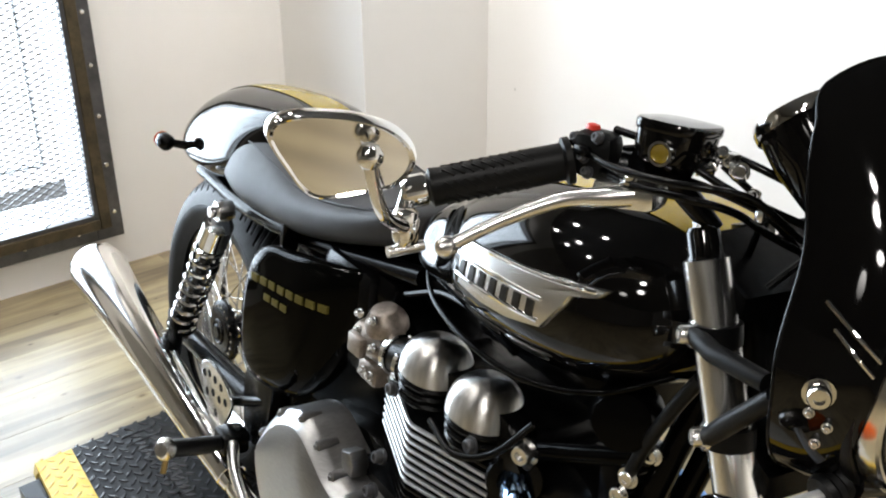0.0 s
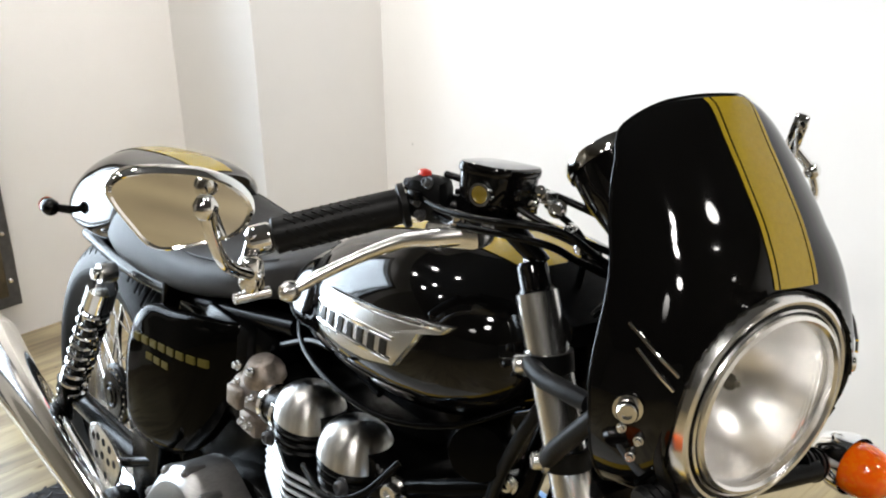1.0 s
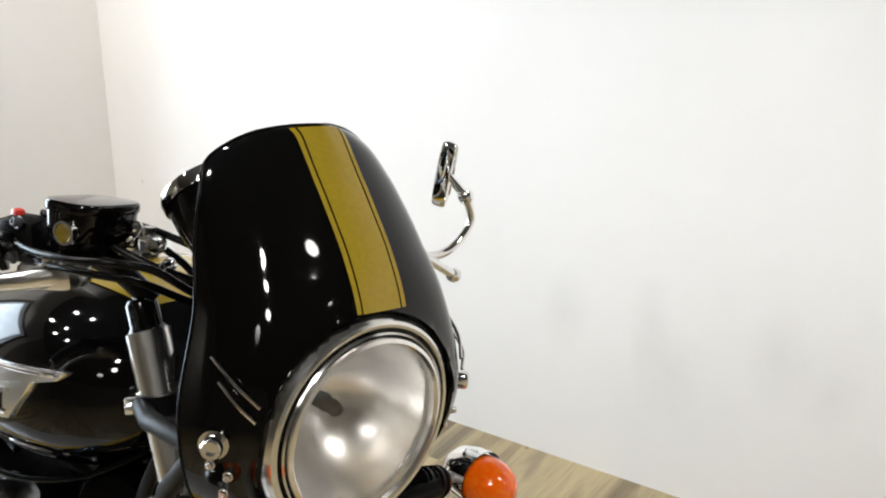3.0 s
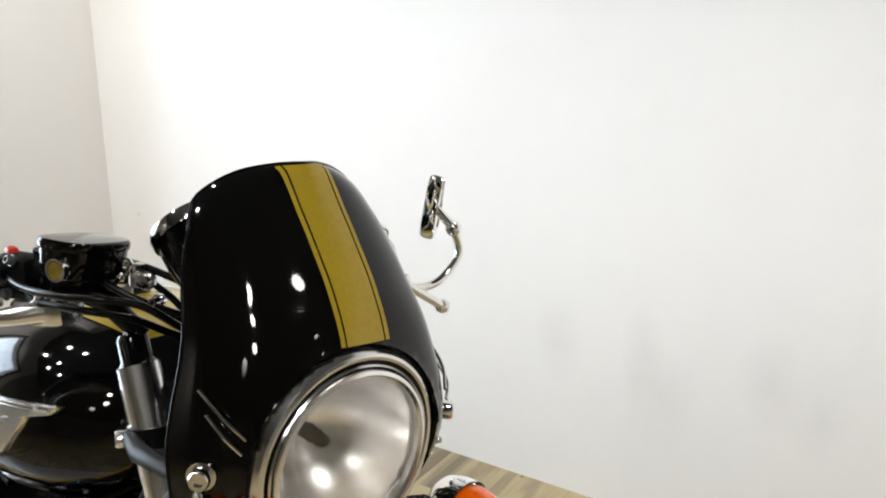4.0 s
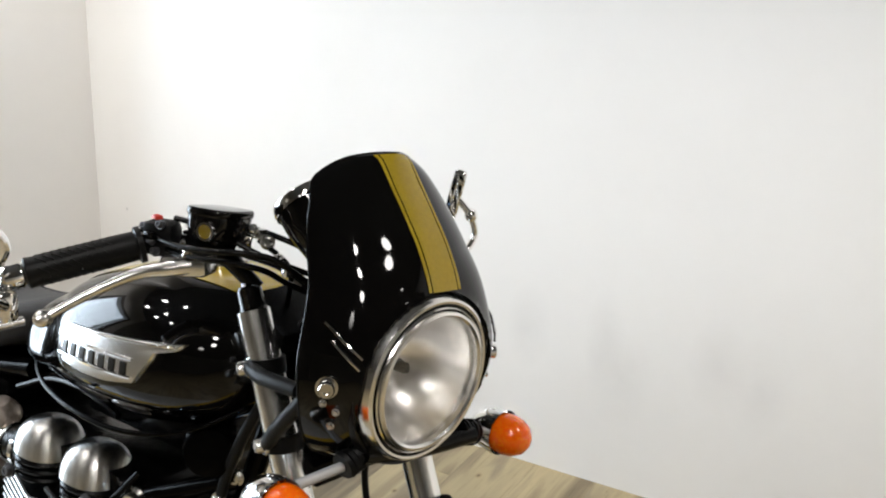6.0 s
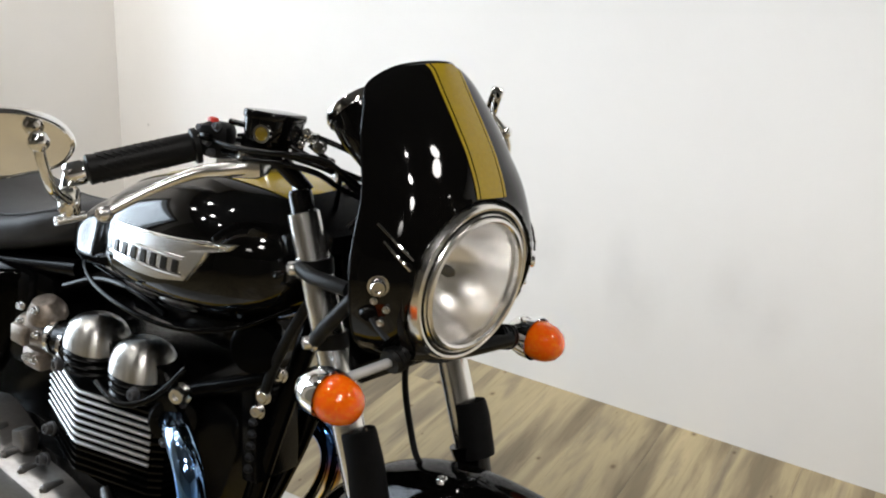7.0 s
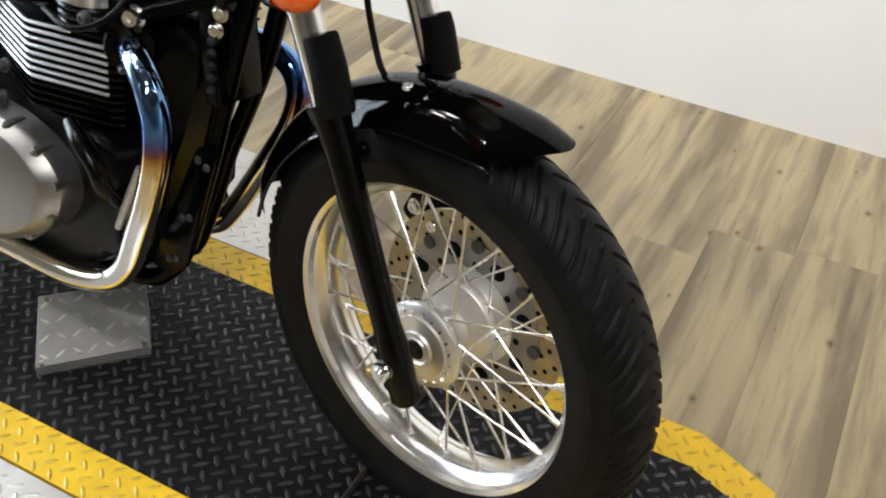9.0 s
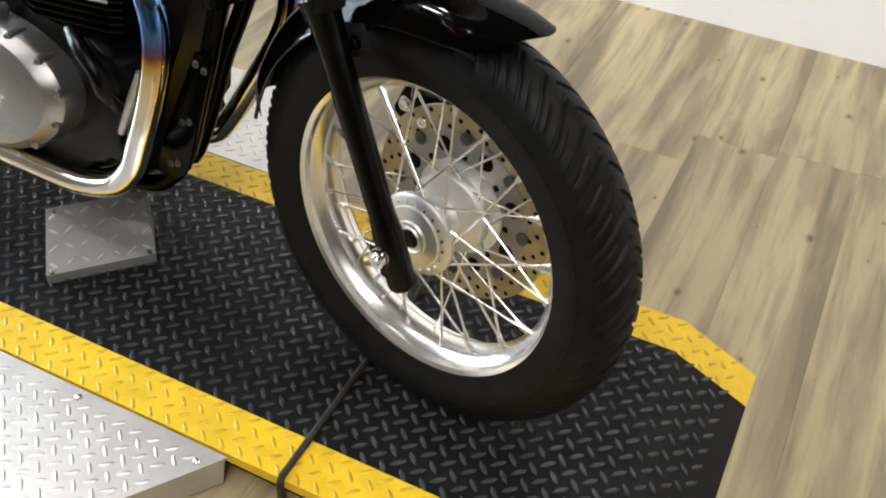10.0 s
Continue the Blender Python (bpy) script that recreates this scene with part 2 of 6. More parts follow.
def heat_chrome():
    """Chrome pipe tinted by heat along its height."""
    m, t, b = material("heat_tinted_chrome")
    co = t.nodes.new("ShaderNodeTexCoord")
    sep = t.nodes.new("ShaderNodeSeparateXYZ")
    link(t, co.outputs["Object"], sep.inputs["Vector"])
    n = noise_tex(t, 25, 3)
    add = t.nodes.new("ShaderNodeMath")
    add.operation = "MULTIPLY_ADD"
    add.inputs[1].default_value, add.inputs[2].default_value = 0.03, -0.015
    link(t, n.outputs["Fac"], add.inputs[0])
    z = t.nodes.new("ShaderNodeMath")
    link(t, sep.outputs["Z"], z.inputs[0])
    link(t, add.outputs[0], z.inputs[1])
    mr = t.nodes.new("ShaderNodeMapRange")
    mr.inputs["From Min"].default_value, mr.inputs["From Max"].default_value = 0.40, 0.66
    link(t, z.outputs[0], mr.inputs["Value"])
    r = ramp(t, mr.outputs["Result"], [(0.0, (0.84, 0.82, 0.77)), (0.22, (0.80, 0.70, 0.50)), (0.31, (0.55, 0.33, 0.10)), (0.37, (0.22, 0.09, 0.07)), (0.42, (0.10, 0.10, 0.34)), (0.55, (0.10, 0.30, 0.80)), (0.80, (0.38, 0.58, 0.85)), (1.0, (0.55, 0.58, 0.62))])
    link(t, r.outputs["Color"], b.inputs["Base Color"])
    b.inputs["Metallic"].default_value, b.inputs["Roughness"].default_value = 1.0, 0.10
    return m


M["heat_chrome"] = heat_chrome()


def plank_wood():
    """Printed wood planks: tan and grey streaks along y, each plank of its own tone."""
    m, t, b = material("wood_plank_vinyl")
    info = t.nodes.new("ShaderNodeObjectInfo")
    co = t.nodes.new("ShaderNodeTexCoord")
    geo = t.nodes.new("ShaderNodeNewGeometry")
    tone = t.nodes.new("ShaderNodeMath")
    link(t, info.outputs["Random"], tone.inputs[0])
    link(t, geo.outputs["Random Per Island"], tone.inputs[1])
    off = t.nodes.new("ShaderNodeCombineXYZ")
    mul = t.nodes.new("ShaderNodeMath")
    mul.operation = "MULTIPLY"
    mul.inputs[1].default_value = 37.0
    link(t, tone.outputs[0], mul.inputs[0])
    link(t, mul.outputs[0], off.inputs[0])
    link(t, mul.outputs[0], off.inputs[1])
    vadd = t.nodes.new("ShaderNodeVectorMath")
    link(t, co.outputs["Object"], vadd.inputs[0])
    link(t, off.outputs[0], vadd.inputs[1])

    def streaks(scale, stretch, detail, rough=0.6):
        mp = t.nodes.new("ShaderNodeMapping")
        mp.inputs["Scale"].default_value = stretch
        link(t, vadd.outputs[0], mp.inputs["Vector"])
        n = t.nodes.new("ShaderNodeTexNoise")
        n.inputs["Scale"].default_value, n.inputs["Detail"].default_value, n.inputs["Roughness"].default_value = scale, detail, rough
        n.inputs["Distortion"].default_value = 0.5
        link(t, mp.outputs["Vector"], n.inputs["Vector"])
        return n

    # golden heartwood in long tapered tongues between grey-brown margins
    broad = streaks(1.0, (9.5, 0.75, 1), 2.5, 0.5)
    weather = streaks(1.0, (15, 2.2, 1), 5, 0.6)
    fine = streaks(1.0, (75, 4, 1), 6, 0.65)
    both = t.nodes.new("ShaderNodeMath")
    both.operation = "MULTIPLY_ADD"
    both.inputs[1].default_value = 0.42
    link(t, weather.outputs["Fac"], both.inputs[0])
    link(t, broad.outputs["Fac"], both.inputs[2])
    c1 = ramp(t, both.outputs[0], [(0.56, (0.185, 0.144, 0.085)), (0.63, (0.270, 0.215, 0.130)), (0.68, (0.325, 0.260, 0.156)), (0.715, (0.388, 0.316, 0.186)), (0.80, (0.425, 0.346, 0.200)), (0.86, (0.31, 0.252, 0.160)), (0.95, (0.19, 0.153, 0.098))])
    c2 = ramp(t, fine.outputs["Fac"], [(0.30, (0.70, 0.67, 0.62)), (0.45, (0.97, 0.97, 0.96)), (0.70, (1.08, 1.07, 1.05))])
    # small round knots, one here and there
    mp = t.nodes.new("ShaderNodeMapping")
    mp.inputs["Scale"].default_value = (7.0, 4.5, 1)
    link(t, vadd.outputs[0], mp.inputs["Vector"])
    knots = t.nodes.new("ShaderNodeTexVoronoi")
    knots.voronoi_dimensions = "2D"
    knots.inputs["Scale"].default_value = 1.0
    link(t, mp.outputs["Vector"], knots.inputs["Vector"])
    size = t.nodes.new("ShaderNodeSeparateColor")
    link(t, knots.outputs["Color"], size.inputs[0])
    near_knot = t.nodes.new("ShaderNodeMath")
    near_knot.operation = "DIVIDE"
    link(t, knots.outputs["Distance"], near_knot.inputs[0])
    link(t, size.outputs[0], near_knot.inputs[1])
    c3 = ramp(t, near_knot.outputs[0], [(0.02, (0.35, 0.29, 0.23)), (0.05, (0.72, 0.67, 0.60)), (0.095, (1, 1, 1))])
    last = c1.outputs["Color"]
    for c in (c2, c3):
        mm = t.nodes.new("ShaderNodeMix")
        mm.data_type, mm.blend_type = "RGBA", "MULTIPLY"
        mm.inputs["Factor"].default_value = 1.0
        link(t, last, mm.inputs["A"])
        link(t, c.outputs["Color"], mm.inputs["B"])
        last = mm.outputs["Result"]
    hue = t.nodes.new("ShaderNodeHueSaturation")
    mr = t.nodes.new("ShaderNodeMapRange")
    mr.inputs["To Min"].default_value, mr.inputs["To Max"].default_value = 0.93, 1.05
    fr = t.nodes.new("ShaderNodeMath")
    fr.operation = "FRACT"
    link(t, tone.outputs[0], fr.inputs[0])
    link(t, fr.outputs[0], mr.inputs["Value"])
    link(t, mr.outputs["Result"], hue.inputs["Value"])
    link(t, last, hue.inputs["Color"])
    link(t, hue.outputs["Color"], b.inputs["Base Color"])
    rr = t.nodes.new("ShaderNodeMapRange")
    rr.inputs["To Min"].default_value, rr.inputs["To Max"].default_value = 0.24, 0.38
    link(t, fine.outputs["Fac"], rr.inputs["Value"])
    link(t, rr.outputs["Result"], b.inputs["Roughness"])
    bp = t.nodes.new("ShaderNodeBump")
    bp.inputs["Strength"].default_value, bp.inputs["Distance"].default_value = 0.25, 0.001
    link(t, fine.outputs["Fac"], bp.inputs["Height"])
    link(t, bp.outputs["Normal"], b.inputs["Normal"])
    return m


M["planks"] = plank_wood()

# ---- mesh helpers ----
def part(name, bm, mat, parent=None, label="", smooth=True, angle=40.0, xf=None):
    """Links a bmesh as one mesh object under a thing or a part."""
    if xf is not None:
        bm.transform(xf)
    bmesh.ops.recalc_face_normals(bm, faces=bm.faces)
    if smooth:
        lim = radians(angle)
        for f in bm.faces:
            f.smooth = True
        for e in bm.edges:
            if len(e.link_faces) == 2 and e.calc_face_angle(0) > lim:
                e.smooth = False
    me = bpy.data.meshes.new(name)
    bm.to_mesh(me)
    bm.free()
    me.materials.append(mat if not isinstance(mat, str) else M[mat])
    ob = new(name, me)
    if parent is not None:
        ob.parent = parent
    if label:
        ob["label"] = label
    return ob


def box(bm, c, size, bevel=0.0, xf=None, seg=2):
    r = bmesh.ops.create_cube(bm, size=1.0)
    m = Matrix.Translation(c) @ (xf or Matrix.Identity(4)) @ Matrix.Diagonal((*size, 1))
    bmesh.ops.transform(bm, matrix=m, verts=r["verts"])
    if bevel:
        edges = list({e for v in r["verts"] for e in v.link_edges})
        bmesh.ops.bevel(bm, geom=edges, offset=bevel, segments=seg, affect="EDGES", profile=0.5)
    return bm


def boxed(c, size, bevel=0.0, xf=None, seg=2):
    return box(bmesh.new(), c, size, bevel, xf, seg)


def spline(pts, n=8):
    """Catmull-Rom through the points, n steps a piece."""
    p = [Vector(q) for q in pts]
    if len(p) < 3:
        return p
    p = [p[0] * 2 - p[1]] + p + [p[-1] * 2 - p[-2]]
    out = []
    for i in range(1, len(p) - 2):
        a, b, c, d = p[i - 1 : i + 3]
        for k in range(n):
            u = k / n
            out.append(0.5 * (2 * b + (c - a) * u + (2 * a - 5 * b + 4 * c - d) * u * u + (3 * b - a - 3 * c + d) * u**3))
    out.append(p[-2])
    return out


def rings_mesh(bm, rings, closed=True, caps=True, loop=False):
    vs = [[bm.verts.new(v) for v in r] for r in rings]
    n = len(vs[0])
    pairs = list(zip(vs, vs[1:])) + ([(vs[-1], vs[0])] if loop else [])
    for a, b in pairs:
        for i in range(n if closed else n - 1):
            j = (i + 1) % n
            bm.faces.new((a[i], a[j], b[j], b[i]))
    if caps and closed and not loop:
        bm.faces.new(list(reversed(vs[0])))
        bm.faces.new(vs[-1])
    return bm


def sweep(bm, pts, r, seg=12, smooth=0, caps=True, loop=False):
    """A round tube along points; r: one radius or one for each given point."""
    rr = list(r) if isinstance(r, (list, tuple)) else [r] * len(pts)
    if smooth:
        rr = [v[0] for v in spline([(a, 0, 0) for a in rr], smooth)] if len(rr) > 2 else rr
        pts = spline(pts, smooth)
    p = [Vector(q) for q in pts]
    rings, up = [], None
    for i, q in enumerate(p):
        if loop:
            d = p[(i + 1) % len(p)] - p[i - 1]
        else:
            d = p[min(i + 1, len(p) - 1)] - p[max(i - 1, 0)]
        d.normalize()
        if up is None:
            up = d.orthogonal().normalized()
        up = (up - d * up.dot(d)).normalized()
        side = d.cross(up)
        rings.append([q + (up * math.cos(2 * math.pi * k / seg) + side * math.sin(2 * math.pi * k / seg)) * rr[i] for k in range(seg)])
    return rings_mesh(bm, rings, True, caps, loop)


def swept(pts, r, seg=12, smooth=0, caps=True, loop=False):
    return sweep(bmesh.new(), pts, r, seg, smooth, caps, loop)


def axis_matrix(at, way):
    """Local z along way, at the given place."""
    return Matrix.Translation(at) @ Vector(way).to_track_quat("Z", "Y").to_matrix().to_4x4()


def lathe(bm, profile, seg=32, xf=None, closed=False):
    """Turns (radius, height) pairs about local z."""
    rings = []
    for k in range(seg):
        a = 2 * math.pi * k / seg
        rings.append([Vector((r * math.cos(a), r * math.sin(a), z)) for r, z in profile])
    if xf is not None:
        rings = [[xf @ v for v in r] for r in rings]
    start = len(bm.verts)
    rings_mesh(bm, rings, closed, False, True)
    bm.verts.ensure_lookup_table()
    bmesh.ops.remove_doubles(bm, verts=bm.verts[start:], dist=1e-6)
    return bm


def turned(profile, seg=32, xf=None, closed=False):
    return lathe(bmesh.new(), profile, seg, xf, closed)


def rod(bm, a, b, r, seg=12, r2=None):
    return sweep(bm, [a, b], [r, r2 if r2 is not None else r], seg)


def prism(bm, outline, y0, y1, bevel=0.0, xf=None, seg=2):
    """An outline of (x, z) pairs, thick from y0 to y1."""
    a = [bm.verts.new((x, y0, z)) for x, z in outline]
    b = [bm.verts.new((x, y1, z)) for x, z in outline]
    n = len(a)
    faces = [bm.faces.new(a), bm.faces.new(list(reversed(b)))]
    for i in range(n):
        faces.append(bm.faces.new((a[i], b[i], b[(i + 1) % n], a[(i + 1) % n])))
    if bevel:
        edges = list({e for f in faces[:2] for e in f.edges})
        bmesh.ops.bevel(bm, geom=edges, offset=bevel, segments=seg, affect="EDGES", profile=0.5)
    if xf is not None:
        bm.transform(xf)
    return bm


def prismed(outline, y0, y1, bevel=0.0, xf=None, seg=2):
    return prism(bmesh.new(), outline, y0, y1, bevel, xf, seg)


def smooth_outline(pts, n=6):
    """A closed rounded outline through (x, z) points."""
    p = [Vector((a, b)) for a, b in pts]
    out = []
    m = len(p)
    for i in range(m):
        a, b, c, d = p[i - 1], p[i], p[(i + 1) % m], p[(i + 2) % m]
        for k in range(n):
            u = k / n
            q = 0.5 * (2 * b + (c - a) * u + (2 * a - 5 * b + 4 * c - d) * u * u + (3 * b - a - 3 * c + d) * u**3)
            out.append((q.x, q.y))
    return out


def table(x, keys):
    """Reads a row of values at x from rows of (x, value, ...), smoothly."""
    keys = sorted(keys)
    if x <= keys[0][0]:
        return keys[0][1:]
    for i in range(len(keys) - 1):
        if x <= keys[i + 1][0]:
            a, b = keys[i], keys[i + 1]
            pa, nb = keys[max(0, i - 1)], keys[min(len(keys) - 1, i + 2)]
            u = (x - a[0]) / (b[0] - a[0])
            out = []
            for j in range(1, len(a)):
                h = b[0] - a[0]
                ma = (b[j] - pa[j]) / (b[0] - pa[0]) * h
                mb = (nb[j] - a[j]) / (nb[0] - a[0]) * h
                out.append((2 * u**3 - 3 * u**2 + 1) * a[j] + (u**3 - 2 * u**2 + u) * ma + (-2 * u**3 + 3 * u**2) * b[j] + (u**3 - u**2) * mb)
            return out
    return keys[-1][1:]


def body_loft(keys, x0, x1, steps, seg=40):
    """Loft along x: keys of (x, half width, z low, z high, z of widest, exponent)."""
    rings = []
    for i in range(steps + 1):
        # finer at the ends
        u = 0.5 - 0.5 * math.cos(math.pi * i / steps)
        x = x0 + (x1 - x0) * u
        w, lo, hi, mid, e = table(x, keys)
        ring = []
        for k in range(seg):
            a = 2 * math.pi * k / seg
            c, s = math.cos(a), math.sin(a)
            yy = w * math.copysign(abs(c) ** (2 / e), c)
            zz = mid + (hi - mid if s > 0 else mid - lo) * math.copysign(abs(s) ** (2 / e), s)
            ring.append(Vector((x, yy, zz)))
        rings.append(ring)
    return rings_mesh(bmesh.new(), rings)


# ---- the room ----
def wall_block(name, lo, hi, mat="wall", label="", category="wall"):
    c, s = [(a + b) / 2 for a, b in zip(lo, hi)], [b - a for a, b in zip(lo, hi)]
    return tagged(part(name, boxed(c, s), mat, smooth=False), label, category, kind="structure")


floor = wall_block("floor", (-3.6, SOUTH_Y, FLOOR_Z - 0.1), (EAST_X, 1.8, FLOOR_Z - 0.004), "satin_black", "worn grey-brown wood plank floor", "floor")
wall_block("wall_north", (-3.07, WALL_Y, FLOOR_Z - 0.1), (EAST_X, WALL_Y + 0.15, CEIL_Z), "scuffed_wall", "plain off-white painted wall behind the motorcycle")
wall_block("wall_column", (WALL_X, BOX_Y, FLOOR_Z - 0.1), (BOX_X, WALL_Y, CEIL_Z), "wall", "off-white boxed-out column in the corner")
# unseen closing walls; the south one is darkened to dim its reflections
wall_block("wall_south", (-3.07, SOUTH_Y - 0.15, FLOOR_Z - 0.1), (EAST_X, SOUTH_Y, CEIL_Z), "dimmed_wall", "plain unseen wall across the room")
wall_block("wall_east", (EAST_X, SOUTH_Y, FLOOR_Z - 0.1), (EAST_X + 0.15, WALL_Y, CEIL_Z), "unseen_wall", "plain unseen wall across the room")
wall_block("ceiling", (-3.07, SOUTH_Y - 0.15, CEIL_Z), (EAST_X + 0.15, WALL_Y + 0.15, CEIL_Z + 0.12), "ceiling", "plain dark ceiling", "ceiling")
# west wall with the window's opening
WIN_Y0, WIN_Y1, WIN_Z0, WIN_Z1 = -0.85, 0.343, 0.129, 2.1
WEST = "off-white painted wall with a barred window"
west = tagged(new("wall_west"), WEST, "wall", kind="structure")
for lo, hi in (
    ((WALL_X - 0.2, WIN_Y1, FLOOR_Z - 0.1), (WALL_X, BOX_Y + 0.5, CEIL_Z)),
    ((WALL_X - 0.2, -1.15, FLOOR_Z - 0.1), (WALL_X, WIN_Y0, CEIL_Z)),
    ((WALL_X - 0.2, WIN_Y0, FLOOR_Z - 0.1), (WALL_X, WIN_Y1, WIN_Z0)),
    ((WALL_X - 0.2, WIN_Y0, WIN_Z1), (WALL_X, WIN_Y1, CEIL_Z)),
):
    part("wall_section", boxed([(a + b) / 2 for a, b in zip(lo, hi)], [b - a for a, b in zip(lo, hi)]), "wall", west, smooth=False)

# unseen rest of the west wall, darkened to keep the side panel's reflection black
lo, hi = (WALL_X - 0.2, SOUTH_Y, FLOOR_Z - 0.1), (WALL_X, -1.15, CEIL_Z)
part("wall_section", boxed([(a + b) / 2 for a, b in zip(lo, hi)], [b - a for a, b in zip(lo, hi)]), "dimmed_wall", west, smooth=False)

# bright overcast distance outside the window
m_out, t_out, b_out = material("bright_outdoors")
b_out.inputs["Emission Color"].default_value, b_out.inputs["Emission Strength"].default_value = (0.9, 0.95, 1.0, 1), 2.2
backdrop = tagged(part("backdrop", boxed((-4.6, -0.2, 1.0), (0.02, 5.0, 4.0)), m_out, smooth=False), "bright white daylight outside", "backdrop", kind="structure")

window = tagged(new("window_1"), "window in a rusty dark steel frame behind expanded metal mesh", "window", kind="structure")


def window_frame(name, y0, y1, z0, z1, x, depth, width, mat, label=""):
    bm = bmesh.new()
    for c, s in (
        ((x, y1 + width / 2, (z0 + z1) / 2), (depth, width, z1 - z0 + 2 * width)),
        ((x, y0 - width / 2, (z0 + z1) / 2), (depth, width, z1 - z0 + 2 * width)),
        ((x, (y0 + y1) / 2, z0 - width / 2), (depth, y1 - y0, width)),
        ((x, (y0 + y1) / 2, z1 + width / 2), (depth, y1 - y0, width)),
    ):
        box(bm, c, s, 0.002, seg=1)
    return part(name, bm, mat, window, label)


window_frame("frame", WIN_Y0, WIN_Y1, WIN_Z0, WIN_Z1, WALL_X + 0.012, 0.024, 0.085, "steel")
window_frame("inner_frame", WIN_Y0 - 0.014, WIN_Y1 + 0.014, WIN_Z0 - 0.014, WIN_Z1 + 0.014, WALL_X + 0.026, 0.008, 0.034, "rust", "rusty angle iron")
window_frame("sash", WIN_Y0 + 0.05, WIN_Y1 - 0.075, WIN_Z0 + 0.14, WIN_Z1 - 0.05, WALL_X - 0.17, 0.02, 0.012, "grey_metal")
for i in range(14):
    for z in (WIN_Z0 - 0.045, WIN_Z1 + 0.045):
        y = WIN_Y0 - 0.02 + i * 0.165
        if y < WIN_Y1 + 0.07:
            part("bolt", turned([(0.0, 0.006), (0.006, 0.005), (0.009, 0.0)], 10, axis_matrix((WALL_X + 0.024, y, z), (1, 0, 0))), "alloy", window)
for i in range(14):
    part("bolt", turned([(0.0, 0.006), (0.006, 0.005), (0.009, 0.0)], 10, axis_matrix((WALL_X + 0.024, WIN_Y1 + 0.062, WIN_Z0 + 0.0 + i * 0.155), (1, 0, 0))), "alloy", window)
# expanded metal: two families of slanting strands
bm = bmesh.new()
pitch, slope = 0.040, 0.50
span = (WIN_Y1 - WIN_Y0)
k = -60
while WIN_Z0 + k * pitch * 0.42 < WIN_Z1:
    for sgn in (1, -1):
        z_at = lambda y: WIN_Z0 + k * pitch * 0.5 + sgn * slope * (y - WIN_Y0) + (span * slope if sgn < 0 else 0)
        y0, y1 = WIN_Y0, WIN_Y1
        pts = [(y, z_at(y)) for y in np.linspace(y0, y1, 25)]
        pts = [p for p in pts if WIN_Z0 <= p[1] <= WIN_Z1]
        if len(pts) > 1:
            (ya, za), (yb, zb) = pts[0], pts[-1]
            rod(bm, (WALL_X + 0.018, ya, za), (WALL_X + 0.018, yb, zb), 0.0028, 4)
    k += 1
part("mesh", bm, "steel", window, "expanded metal mesh", smooth=False)

# ---- the lift ----
PLAT_X0, PLAT_X1, RAMP_X0, RAMP_X1 = -1.735, 0.36, -1.80, 0.50
NEAR0, NEAR1, FAR0, FAR1 = -0.258, -0.178, 0.270, 0.348
lift = tagged(new("lift_table"), "low motorcycle lift with black tread mat and yellow edges", "lift")


def taper(bm):
    """The deck's near side draws in towards the rear end."""
    for v in bm.verts:
        if v.co.x < -1.0 and v.co.y < 0.0:
            v.co.y += 0.075 * (-1.0 - v.co.x) / 0.78
    return bm


def deck(name, y0, y1, mat, label="", z=0.0, t=0.02):
    outline = [(RAMP_X0, FLOOR_Z), (PLAT_X0, z), (PLAT_X1, z), (RAMP_X1, FLOOR_Z), (RAMP_X1 - 0.02, FLOOR_Z - 0.003), (PLAT_X1 - 0.01, z - t), (PLAT_X0 + 0.01, z - t), (RAMP_X0 + 0.02, FLOOR_Z - 0.003)]
    bm = prismed(outline, y0, y1)
    bmesh.ops.bisect_plane(bm, geom=bm.verts[:] + bm.edges[:] + bm.faces[:], plane_co=(-1.0, 0, 0), plane_no=(1, 0, 0))
    return part(name, taper(bm), mat, lift, label, smooth=False)


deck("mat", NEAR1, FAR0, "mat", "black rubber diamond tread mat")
deck("edge_strip", NEAR0, NEAR1, "yellow", "yellow painted edge", 0.0005)
deck("edge_strip", FAR0, FAR1, "yellow", "yellow painted edge", 0.0005)
part("base_frame", boxed(((PLAT_X0 + PLAT_X1) / 2, 0.045, FLOOR_Z / 2 - 0.012), (PLAT_X1 - PLAT_X0 - 0.05, 0.56, -FLOOR_Z - 0.024)), "satin_black", lift, smooth=False)


